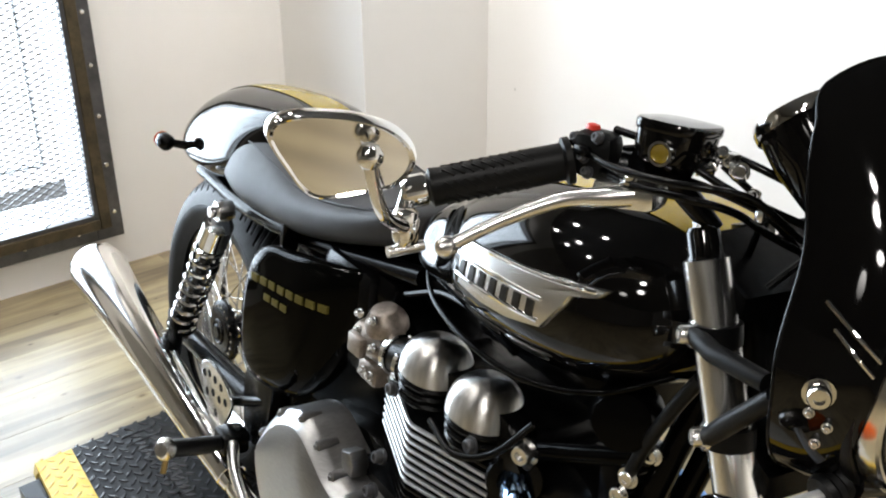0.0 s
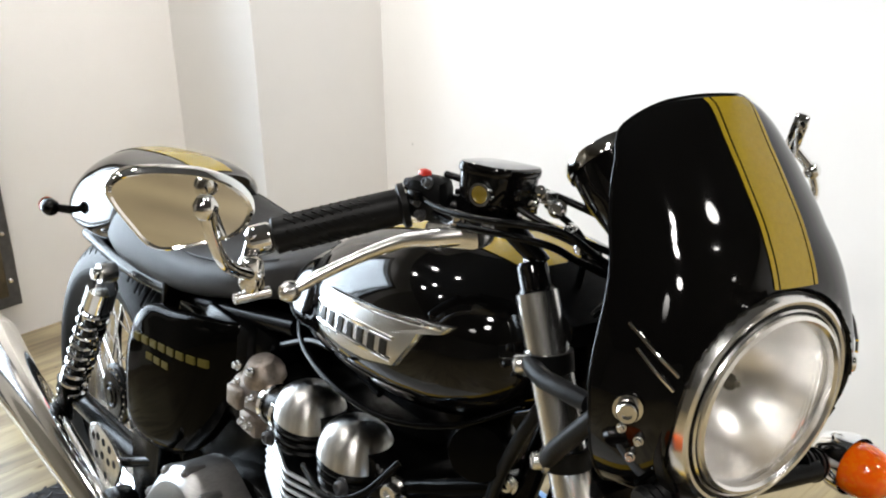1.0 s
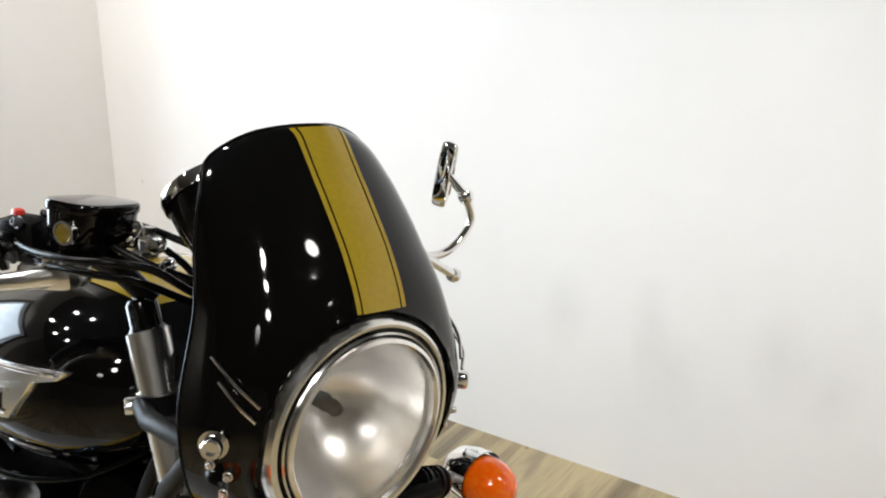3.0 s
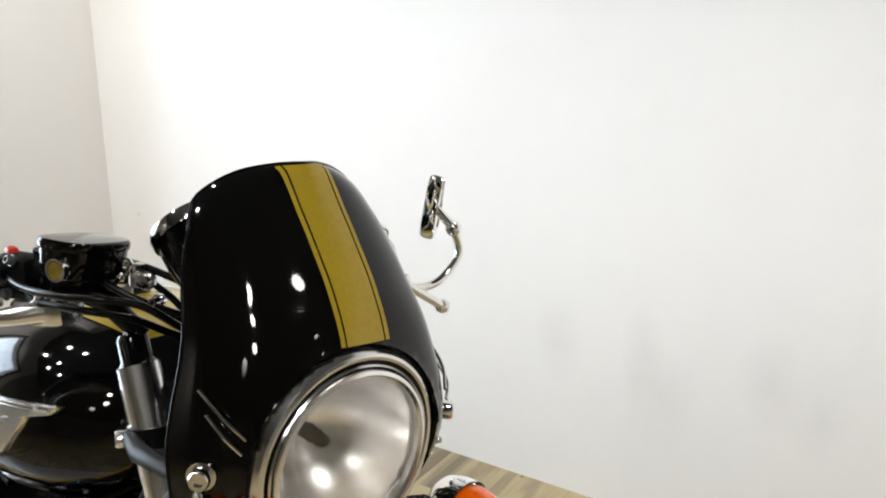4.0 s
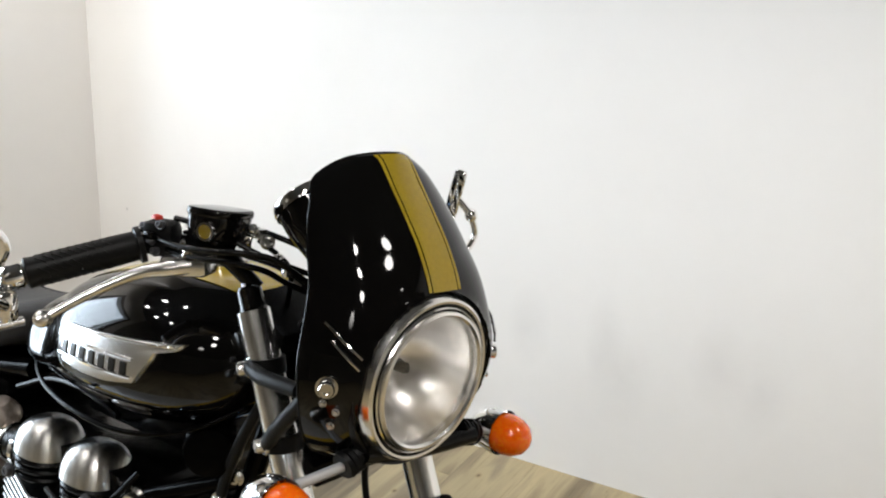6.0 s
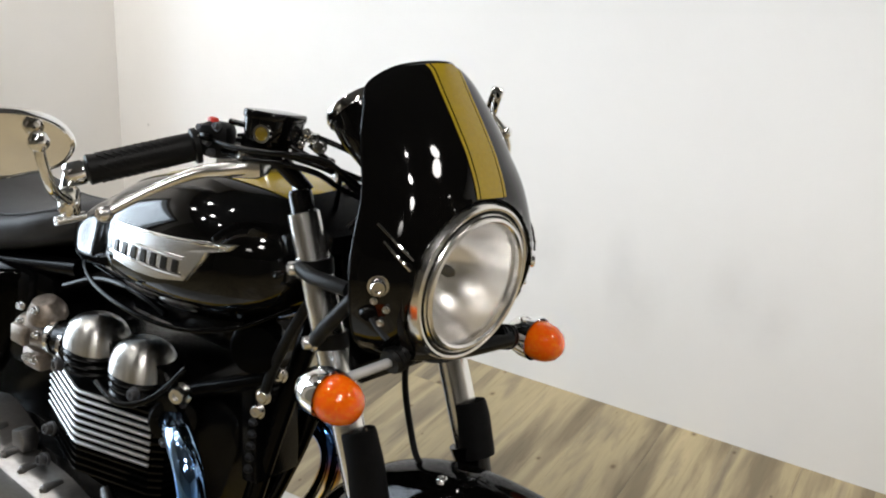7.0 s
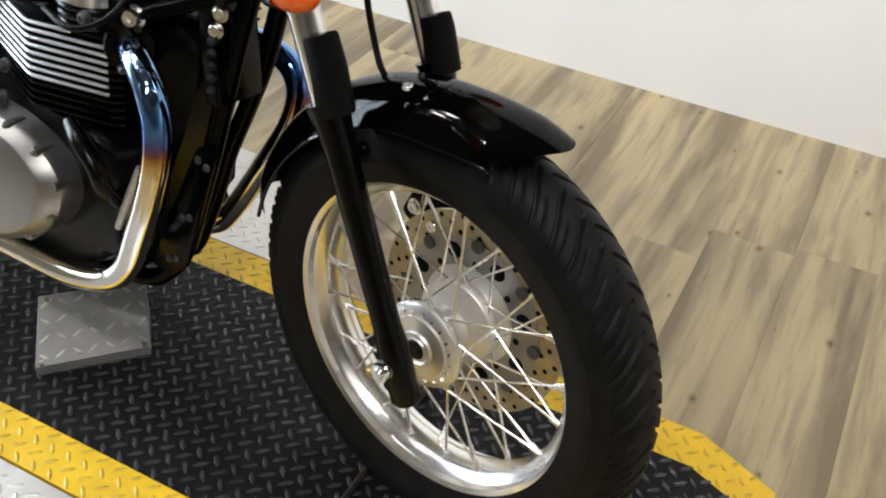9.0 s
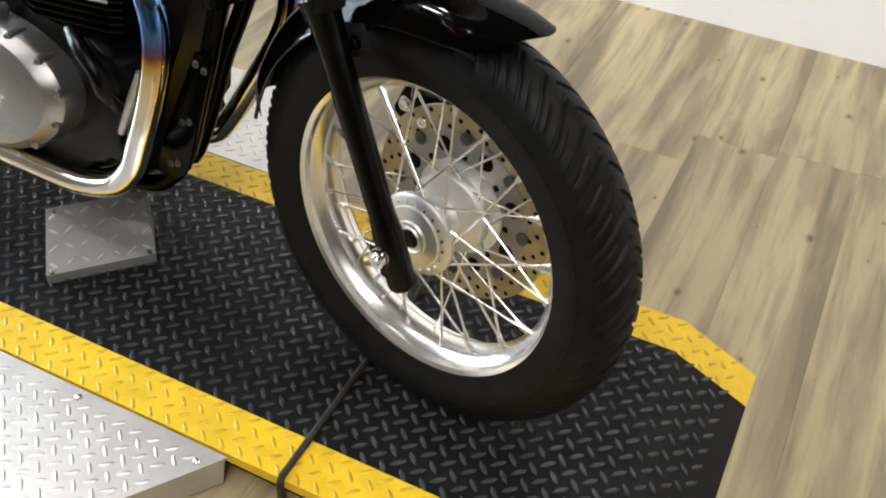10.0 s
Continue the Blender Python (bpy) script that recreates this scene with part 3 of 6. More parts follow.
def lozenges(y0, y1, x0, x1, pitch, length, wide, high, z=0.0, cut=None):
    """Raised tread bars, set crosswise in turn, as one mesh."""
    bm = bmesh.new()
    nx, ny = int((x1 - x0) / (pitch / 2)), int((y1 - y0) / (pitch / 2))
    for i in range(nx):
        for j in range(ny):
            # one slant on the lattice, the other in the middle of its squares
            if (i + j) % 2:
                continue
            x, y = x0 + (i + 0.5) * pitch / 2, y0 + (j + 0.5) * (y1 - y0) / ny
            if cut and not cut(x, y):
                continue
            a = radians(43 if i % 2 else -45)
            c, s = math.cos(a), math.sin(a)
            z0 = z
            if x > PLAT_X1:
                z0 += FLOOR_Z * (x - PLAT_X1) / (RAMP_X1 - PLAT_X1)
            if x < PLAT_X0:
                z0 += FLOOR_Z * (PLAT_X0 - x) / (PLAT_X0 - RAMP_X0)
            ring = [(length / 2, 0), (length / 4, wide / 2), (-length / 4, wide / 2), (-length / 2, 0), (-length / 4, -wide / 2), (length / 4, -wide / 2)]
            lo = [bm.verts.new((x + c * p - s * q, y + s * p + c * q, z0 - 0.0005)) for p, q in ring]
            hi = [bm.verts.new((x + c * p * 0.72 - s * q * 0.6, y + s * p * 0.72 + c * q * 0.6, z0 + high)) for p, q in ring]
            for k in range(6):
                bm.faces.new((lo[k], lo[(k + 1) % 6], hi[(k + 1) % 6], hi[k]))
            bm.faces.new(hi)
    return taper(bm) if y0 > -0.3 else bm


def stuff(ob):
    return tagged(ob, kind="stuff")


stuff(part("mat_tread", lozenges(NEAR1, FAR0, RAMP_X0 + 0.02, RAMP_X1 - 0.02, 0.0335, 0.0290, 0.0082, 0.0024), "mat_bar_sheen", lift, "raised diamond tread"))
for y0, y1 in ((NEAR0, NEAR1), (FAR0, FAR1)):
    stuff(part("edge_tread", lozenges(y0, y1, RAMP_X0 + 0.02, RAMP_X1 - 0.02, 0.0335, 0.0280, 0.0075, 0.0011, 0.0005), "yellow_bar", lift, "raised yellow tread"))
# aluminium side decks
near_cut = [(-1.60, -0.72), (-0.62, -0.72), (-0.36, -0.52), (-0.266, -0.392), (-0.175, -0.262), (-1.60, -0.262)]
far_cut = [(-1.60, 0.352), (-0.47, 0.352), (-0.56, 0.50), (-0.68, 0.652), (-1.60, 0.652)]


def inside(x, y, poly):
    hit = False
    for i in range(len(poly)):
        (xa, ya), (xb, yb) = poly[i - 1], poly[i]
        if (ya > y) != (yb > y) and x < (xb - xa) * (y - ya) / (yb - ya) + xa:
            hit = not hit
    return hit


for poly, y0, y1 in ((near_cut, -0.72, -0.262), (far_cut, 0.352, 0.652)):
    bm = bmesh.new()
    top = [bm.verts.new((x, y, -0.001)) for x, y in poly]
    low = [bm.verts.new((x, y, -0.006)) for x, y in poly]
    bm.faces.new(top), bm.faces.new(list(reversed(low)))
    for i in range(len(poly)):
        bm.faces.new((top[i - 1], low[i - 1], low[i], top[i]))
    for i in range(len(poly)):
        # folded skirt under the plate's edge
        (xa, ya), (xb, yb) = poly[i - 1], poly[i]
        mx, my = sum(p[0] for p in poly) / len(poly), sum(p[1] for p in poly) / len(poly)
        ends = [(xa, ya), (xb, yb)]
        inset = [(x + (mx - x) * 0.008, y + (my - y) * 0.014) for x, y in ends]
        low2 = [(x + (mx - x) * 0.020, y + (my - y) * 0.034) for x, y in ends]
        ring = [bm.verts.new((*inset[0], -0.0062)), bm.verts.new((*inset[1], -0.0062)), bm.verts.new((*low2[1], FLOOR_Z + 0.003)), bm.verts.new((*low2[0], FLOOR_Z + 0.003))]
        bm.faces.new(ring)
    deckside = part("side_deck", bm, "diamond", lift, "bare aluminium tread plate", smooth=False)
    stuff(part("deck_tread", lozenges(y0, y1, -1.59, -0.16, 0.0335, 0.0270, 0.0070, 0.0010, -0.001, lambda x, y: all(inside(x + dx, y + dy, poly) for dx in (-0.01, 0.01) for dy in (-0.01, 0.01))), "diamond", deckside, "raised aluminium tread"))
for x, y in ((-0.447, -0.277), (-0.212, -0.289), (-0.68, -0.277), (-0.92, -0.277), (-0.30, -0.42), (-0.50, -0.60)):
    part("screw", turned([(0.0, 0.0025), (0.004, 0.0025), (0.0065, 0.0008), (0.007, -0.001)], 14, Matrix.Translation((x, y, 0.0))), "alloy", lift)
for s in (-1, 1):
    part("deck_leg", boxed((-1.0, 0.045 + s * 0.48, (FLOOR_Z - 0.006) / 2), (1.0, 0.04, -FLOOR_Z - 0.008), 0.003), "steel", lift)
# hinge rod across the deck
part("hinge_rod", swept([(-0.084, NEAR0 - 0.004, -0.060), (-0.084, NEAR0 - 0.004, -0.006), (-0.084, NEAR0 + 0.004, 0.004), (-0.085, 0.0, 0.0045), (-0.086, FAR1, 0.004)], 0.0058, 10), "rod_rust", lift, "dark rusty hinge rod")
# wedge of tread plate under the engine
wedge = tagged(new("wheel_wedge"), "small aluminium tread plate wedge lying on the black mat", "wedge")
bm = bmesh.new()
hi = [Vector((-0.735, -0.016, 0.080)), Vector((-0.612, 0.112, 0.080))]
lo = [Vector((-0.667, -0.106, 0.020)), Vector((-0.540, 0.031, 0.020))]
fl = [Vector((-0.667, -0.106, 0.0006)), Vector((-0.540, 0.031, 0.0006)), Vector((-0.612, 0.112, 0.0006)), Vector((-0.735, -0.016, 0.0006))]
v = [bm.verts.new(p) for p in (lo[0], lo[1], hi[1], hi[0], *fl)]
for f in ((0, 1, 2, 3), (0, 4, 5, 1), (1, 5, 6, 2), (2, 6, 7, 3), (3, 7, 4, 0), (4, 7, 6, 5)):
    bm.faces.new([v[i] for i in f])
part("plate", bm, "diamond_dark", wedge, smooth=False)
bm = bmesh.new()
ex, ey = (lo[1] - lo[0]), (hi[0] - lo[0])
nn = ex.cross(ey).normalized()
for i in range(7):
    for j in range(4):
        c = lo[0] + ex * (i + 0.5) / 7 + ey * (j + 0.5) / 4
        a = radians(40 if (i + j) % 2 else -40)
        p, q = (ex.normalized() * math.cos(a) + ey.normalized() * math.sin(a)), (ey.normalized() * math.cos(a) - ex.normalized() * math.sin(a))
        ring = [(0.012, 0), (0.006, 0.0032), (-0.006, 0.0032), (-0.012, 0), (-0.006, -0.0032), (0.006, -0.0032)]
        l1 = [bm.verts.new(c + p * u + q * w) for u, w in ring]
        h1 = [bm.verts.new(c + p * u * 0.7 + q * w * 0.6 + nn * 0.0018) for u, w in ring]
        for k in range(6):
            bm.faces.new((l1[k], l1[(k + 1) % 6], h1[(k + 1) % 6], h1[k]))
        bm.faces.new(h1)
stuff(part("tread", bm, "diamond", wedge, "raised tread"))
for c in (lo[0] * 0.9 + hi[0] * 0.05 + lo[1] * 0.05, lo[1] * 0.9 + lo[0] * 0.05 + hi[1] * 0.05, hi[0] * 0.92 + lo[1] * 0.08):
    part("screw", turned([(0.0, 0.003), (0.004, 0.003), (0.006, 0.0)], 12, axis_matrix(c + nn * 0.0005, nn)), "alloy", wedge)


# ---- the motorcycle ----
# x forward, y to its left, z up, from the front tyre's contact
bike = tagged(new("motorcycle"), "gloss black cafe racer motorcycle with gold stripe, leaning on a lift", "motorcycle")
bike.matrix_world = pose(0.0057, 0.0014, -0.0007, 0, 0, -6.0) @ pose(0, 0, 0, -8.1, 0, 0)
HEAD = Vector((-math.sin(radians(27)), 0, math.cos(radians(27))))
# the front end is steered a little to the right
S = Matrix.Translation((0.097, 0, 0)) @ Matrix.Rotation(radians(-8.0), 4, HEAD) @ Matrix.Translation((-0.097, 0, 0))
R_W, FORK_Y = 0.318, 0.098
# the lamp and screen sit a little back from the fork
SL = S @ Matrix.Translation((-0.005, -0.004, 0.004)) @ Matrix.Translation((0, 0, 0.95)) @ Matrix.Rotation(radians(-3.5), 4, "X") @ Matrix.Translation((0, 0, -0.95))


def bolt(at, way, r=0.006, h=0.005, mat="alloy", parent=None, xf=None, name="bolt", label=""):
    prof = [(0.0, h * 0.7), (r * 0.45, h * 0.7), (r * 0.5, h), (r * 0.85, h), (r, h * 0.8), (r, 0.0), (r * 1.35, 0.0), (r * 1.35, -h * 0.4)]
    return part(name, turned(prof, 14, axis_matrix(at, way)), mat, parent or bike, label, xf=xf)


def fork_at(z, y=0.0, dx=0.0):
    """A point of the fork's line at a height."""
    return Vector((0.006 - (z - 0.318) * 0.447 + dx, y, z))


# wheels
def tyre_mesh(width, radius, rim_r, at, tread_seed, grooves=54):
    """A tyre whose tread grooves run back in chevrons from the middle to the shoulders."""
    w, n, per = width / 2, 41, 10
    rings = []
    for k in range(grooves * per):
        ring = []
        for i in range(n):
            a = math.pi * i / (n - 1)
            s = -math.cos(a)
            h = (radius - rim_r) * abs(math.sin(a)) ** 0.6
            r, y = rim_r + h, w * s * (1.0 if h > 0.035 else 0.78 + 0.22 * h / 0.035)
            phase = (k + (per // 2 if s > 0 else 0)) % per
            if 0.05 < abs(s) < 0.84 and phase in (0, 1):
                r -= 0.0042
            if 0.40 < abs(s) < 0.78 and phase == 6:
                r -= 0.0025
            th = (k / per - 1.6 * min(abs(s), 0.84) ** 1.3 + tread_seed) * 2 * math.pi / grooves
            ring.append(at @ Vector((r * math.cos(th), r * math.sin(th), y)))
        rings.append(ring)
    return rings_mesh(bmesh.new(), rings, False, False, True)


def wheel(name, c, width, radius, rim_r, xf, spokes, seed, hub_paint="hub_alloy", hub_label="polished alloy hub"):
    at = axis_matrix(c, (0, -1, 0))
    w = part(name, tyre_mesh(width, radius, rim_r, at, seed), "rubber", bike, "black road tyre with angled tread grooves", xf=xf, angle=25)
    for sd in (-1, 1):
        part("sidewall_ring", turned([(rim_r + 0.040, sd * width * 0.485), (rim_r + 0.042, sd * width * 0.49), (rim_r + 0.0435, sd * width * 0.485)], 96, at), "rubber", w, xf=xf)
    rr = rim_r + 0.013
    prof = [(rr, -0.042), (rr - 0.001, -0.0455), (rr - 0.005, -0.046), (rr - 0.013, -0.043), (rr - 0.019, -0.039), (rr - 0.021, -0.030), (rr - 0.033, -0.020), (rr - 0.037, -0.010), (rr - 0.037, 0.010), (rr - 0.033, 0.020), (rr - 0.021, 0.030), (rr - 0.019, 0.039), (rr - 0.013, 0.043), (rr - 0.005, 0.046), (rr - 0.001, 0.0455), (rr, 0.042)]
    part("rim", turned(prof, 128, at), "rim_alloy", w, "polished alloy rim", xf=xf, angle=30)
    near = [(0.0, 0.058), (0.016, 0.058), (0.0175, 0.0555), (0.020, 0.0555), (0.022, 0.058), (0.025, 0.058), (0.027, 0.0545), (0.040, 0.0535), (0.046, 0.0525), (0.0475, 0.049), (0.060, 0.0475), (0.0640, 0.044), (0.0645, 0.040), (0.062, 0.034), (0.052, 0.030), (0.030, 0.018), (0.027, 0.0), (0.032, -0.014), (0.048, -0.022), (0.062, -0.026), (0.066, -0.032), (0.066, -0.040), (0.060, -0.044), (0.0, -0.046)]
    hub = part("hub", turned(near, 64, at), hub_paint, w, hub_label, xf=xf)
    part("seal", turned([(0.0, 0.0605), (0.013, 0.060), (0.0155, 0.0575), (0.0155, 0.052)], 32, at), "satin_black", hub, "black axle seal", xf=xf)
    for i in range(20):
        a = 2 * math.pi * i / 20
        part("spoke_hole", turned([(0.0, 0.0022), (0.0022, 0.0022), (0.003, 0.0)], 8, axis_matrix(at @ Vector((0.0525 * math.cos(a), 0.0525 * math.sin(a), 0.0480)), (0, -1, 0))), "chrome", hub, xf=xf)
    for i in range(spokes):
        side = 1 if i % 2 else -1
        a0 = 2 * math.pi * (i + 0.3) / spokes
        a1 = a0 + (0.85 if (i // 2) % 2 else -0.85)
        p = at @ Vector((0.053 * math.cos(a1), 0.053 * math.sin(a1), 0.040 if side > 0 else -0.034))
        q = at @ Vector(((rr - 0.031) * math.cos(a0), (rr - 0.031) * math.sin(a0), side * 0.012))
        bm = bmesh.new()
        rod(bm, p, q, 0.0019, 7)
        d = (p - q).normalized()
        rod(bm, q + d * 0.019, q, 0.0040, 7)
        rod(bm, q + d * 0.003, q - d * 0.002, 0.0044, 7)
        part("spoke", bm, "rim_alloy", w, xf=xf)
    return w, at


def annulus(r0, r1, y0, y1, at, seg=144):
    """A flat ring."""
    bm = bmesh.new()
    ring = [(r0, y0), (r1, y0), (r1, y1), (r0, y1)]
    lathe(bm, ring, seg, at, True)
    return bm


front_wheel, f_at = wheel("front_wheel", (0, 0, R_W), 0.117, 0.325, 0.2305, S, 40, 0.1)
# the rear hub's shade is put into its colour as plain black
rear_wheel, r_at = wheel("rear_wheel", (-1.477, 0, 0.32), 0.134, 0.32, 0.218, None, 40, 0.4, "satin_black", "rear hub blackened as if in shade")

# brake disc on the far side, drilled
bm = annulus(0.118, 0.156, -0.062, -0.057, f_at)
disc = part("brake_disc", bm, "disc_steel", front_wheel, "drilled steel brake disc", xf=S)
for row, (rad, n, off) in enumerate(((0.125, 24, 0.0), (0.137, 24, 0.4), (0.149, 24, 0.8))):
    for i in range(n):
        a = 2 * math.pi * (i + off) / n
        for zz, wy in ((-0.0567, (0, -1, 0)), (-0.0623, (0, 1, 0))):
            part("drill_hole", turned([(0.0, 0.0), (0.0036, 0.0), (0.0042, -0.0004)], 10, axis_matrix(f_at @ Vector((rad * math.cos(a), rad * math.sin(a), zz)), wy)), "hole", disc, xf=S)
spider = part("disc_carrier", turned([(0.03, -0.030), (0.044, -0.032), (0.062, -0.048), (0.076, -0.053), (0.078, -0.060), (0.03, -0.060)], 64, f_at, True), "hub_alloy", front_wheel, "alloy disc carrier", xf=S)
ring = part("carrier_ring", annulus(0.074, 0.1195, -0.0590, -0.0555, f_at), "brushed", disc, "grey carrier ring with round holes", xf=S)
for i in range(8):
    a = 2 * math.pi * (i + 0.5) / 8
    for off, rad, r in ((0.0, 0.0975, 0.0118), (0.5, 0.0835, 0.0050)):
        b = a + off * 2 * math.pi / 8
        hole_at = f_at @ Vector((rad * math.cos(b), rad * math.sin(b), -0.0550))
        part("carrier_hole", turned([(0.0, 0.0), (r, 0.0), (r * 1.08, -0.0006)], 20, axis_matrix(hole_at, (0, -1, 0))), "hole", disc, xf=S)
    b = a + math.pi / 8
    part("bobbin", turned([(0.0, 0.004), (0.007, 0.004), (0.010, 0.002), (0.010, -0.002)], 16, f_at @ Matrix.Rotation(b, 4, "Z") @ Matrix.Translation((0.114, 0, -0.0545))), "steel", disc, xf=S)
# caliper behind the far leg
bm = boxed((-0.105, 0.088, 0.425), (0.075, 0.05, 0.06), 0.012, pose(0, 0, 0, 0, 24, 0))
caliper = part("brake_caliper", bm, "satin_black", bike, "black brake caliper on the far fork leg", xf=S)
for d in (-0.018, 0.018):
    bolt((-0.100 + d, 0.060, 0.43 - d * 0.4), (0, -1, 0), 0.009, 0.006, "alloy", caliper, S)
part("bracket", boxed((-0.07, 0.085, 0.40), (0.07, 0.012, 0.09), 0.004, pose(0, 0, 0, 0, 24, 0)), "satin_black", caliper, xf=S)

# fork
for s in (-1, 1):
    y = s * FORK_Y
    mid, cap = fork_at(0.640, y), fork_at(0.951, y)
    leg = part("fork_leg", swept([fork_at(0.268, y), fork_at(0.275, y), fork_at(0.345, y), fork_at(0.372, y), fork_at(0.57, y), fork_at(0.615, y), mid], [0.015, 0.0205, 0.0215, 0.0185, 0.0200, 0.0230, 0.0275], 24), "fork_black", bike, "satin black fork slider", xf=S)
    # flutes cast down the leg's front
    for dy in (-0.010, 0.010):
        part("rib", swept([fork_at(0.38, y + dy * 0.8, 0.0145), fork_at(0.57, y + dy * 0.8, 0.0155)], 0.0035, 8), "fork_black", leg, xf=S)
    part("axle_clamp", boxed(fork_at(0.305, y, -0.004), (0.046, 0.030, 0.050), 0.010, pose(0, 0, 0, 0, -24, 0)), "satin_black", leg, xf=S)
    part("axle_nut", turned([(0.0, 0.012), (0.007, 0.012), (0.008, 0.008), (0.013, 0.008), (0.015, 0.004), (0.015, -0.012)], 20, axis_matrix((0.0, y + s * 0.022, 0.318), (0, s, 0))), "chrome", leg, "chrome axle end", xf=S)
    bolt((0.022, y - 0.004 * s, 0.275), (0.6, s * 0.8, 0), 0.007, 0.006, "gold_anodised", leg, S, "pinch_bolt")
    bolt((-0.030, y + s * 0.01, 0.292), (-0.5, s, 0.0), 0.008, 0.008, "gold_anodised", leg, S, "drain_bolt")
    # stone guard: a half shell in front of the tube
    rings = []
    for zz, wide in ((0.628, 0.0235), (0.634, 0.0245), (0.68, 0.0232), (0.696 if s > 0 else 0.714, 0.0222), (0.699 if s > 0 else 0.717, 0.0208)):
        o = fork_at(zz, y, 0.0165 if zz > 0.65 else 0.010)
        rings.append([o + Vector((wide * math.cos(q), wide * 0.95 * math.sin(q), wide * 0.44 * math.cos(q))) for q in np.linspace(radians(-108), radians(108), 25)])
    bm = rings_mesh(bmesh.new(), rings, False, False)
    bmesh.ops.solidify(bm, geom=bm.faces[:], thickness=0.003)
    part("fork_guard", bm, "grey_rubber", leg, "dark grey half-round stanchion guard", xf=S)
    part("stanchion", swept([fork_at(0.630, y), cap], 0.0200, 32), "rim_alloy", leg, "chrome fork tube", xf=S)
    part("fork_cap", swept([cap, fork_at(0.955, y), fork_at(0.973, y), fork_at(0.977, y)], [0.0185, 0.0150, 0.0145, 0.012], 24), "gloss_black", leg, "black fork cap", xf=S)
    part("cap_adjuster", swept([fork_at(0.976, y), fork_at(0.983, y)], [0.008, 0.007], 6), "alloy", leg, xf=S)
    # bracket arms to the lamp and flyscreen
    for z0, dz, dx in ((0.893, 0.004, 0.088), (0.812, 0.078, 0.062)):
        a = fork_at(z0, y)
        br = part("lamp_bracket", swept([a + Vector((0.002, 0, -0.009)), a + Vector((-0.002, 0, 0.009))], 0.0228, 24), "black_plastic", bike, "black lamp bracket clamped to the fork", xf=S)
        arm_end = Vector((a.x + dx, s * 0.125, z0 + dz))
        part("arm", swept([a + Vector((-0.004, s * 0.020, 0.0)), a + Vector((0.34 * dx, s * 0.030, dz * 0.36)), arm_end], [0.0085, 0.0092, 0.0085], 14), "black_plastic", br, xf=S)
        bolt(a + Vector((-0.008, s * 0.022, -0.002)), (-0.4, s * 0.9, 0.0), 0.0085, 0.010, "alloy", br, S)

# yokes
bm = bmesh.new()
for z, wd in ((0.935, 0.022), (0.795, 0.026)):
    c = fork_at(z)
    prism(bm, [(c.x - 0.035 + 0.07 * k, c.z + v) for k, v in ((0, -wd / 2 + 0.016), (1, -wd / 2 - 0.016), (1, wd / 2 - 0.016), (0, wd / 2 + 0.016))], -0.088, 0.088, 0.006)
part("fork_yoke", bm, "satin_black", bike, "black fork yokes", xf=S)
part("steering_stem", swept([(-0.325, 0, 0.955), (-0.26, 0, 0.795)], 0.026, 20), "satin_black", bike)
part("stem_nut", swept([fork_at(0.945, 0, -0.03), fork_at(0.965, 0, -0.03)], 0.017, 6), "chrome", bike, xf=S)

# front mudguard, with stays
rings = []
for i in range(61):
    a = radians(67.5 + (168 - 67.5) * i / 60)
    rise = max(0.0, (92 - math.degrees(a)) / 25) ** 1.3
    end = min(1.0, min(i, 60 - i) / 5)
    ring = []
    for k in range(21):
        u = -1 + 2 * k / 20
        rad = 0.351 + 0.012 * rise - (0.044 - 0.012 * rise) * abs(u) ** 2.8 + 0.006 * math.cos(math.pi * u / 2)
        aa = a + radians(7.0) * abs(u) ** 2 * max(0.0, 1 - i / 12)
        ring.append(Vector((rad * math.cos(aa), 0.067 * u * (0.8 + 0.2 * end), R_W + rad * math.sin(aa))))
    rings.append(ring)
bm = rings_mesh(bmesh.new(), rings, False, False)
bmesh.ops.solidify(bm, geom=bm.faces[:], thickness=0.003)
guard = part("front_mudguard", bm, "gloss_black", bike, "gloss black front mudguard", xf=S)
for s in (-1, 1):
    pts = []
    for b in np.linspace(74.5, 167, 40):
        er = 0.307 + 0.024 * max(0.0, (92 - b) / 25) ** 1.3
        pts.append(Vector((er * math.cos(radians(b)), s * 0.067, R_W + er * math.sin(radians(b)))))
    part("rolled_edge", swept(pts, 0.0028, 8), "gloss_black", guard, xf=S)
    c = fork_at(0.59, s * 0.075, 0.02)
    br = part("mudguard_bracket", boxed(c, (0.045, 0.008, 0.04), 0.006, pose(0, 0, 0, 0, -24, 0)), "grey_rubber", guard, "grey mudguard bracket", xf=S)
    bolt(c + Vector((0.004, s * 0.006, 0.0)), (0, s, 0), 0.007, 0.005, "satin_black", br, S)
    for b in (100, 78):
        bolt((0.335 * math.cos(radians(b)), s * 0.045, R_W + 0.335 * math.sin(radians(b))), (0.1, s * 0.8, 0.6), 0.004, 0.003, "alloy", guard, S)
bolt((-0.075, -0.028, R_W + 0.344), (0, -0.3, 1), 0.006, 0.004, "alloy", guard, S)
# brake hose and speedometer cable
part("brake_hose", swept([(-0.170, 0.0, 0.83), (-0.178, 0.0, 0.755), (-0.160, 0.0, 0.688), (-0.135, 0.0, 0.645), (-0.130, 0.05, 0.625), (-0.150, 0.090, 0.55), (-0.12, 0.090, 0.45)], 0.0042, 10, 6), "black_plastic", bike, "black brake hose", xf=S)

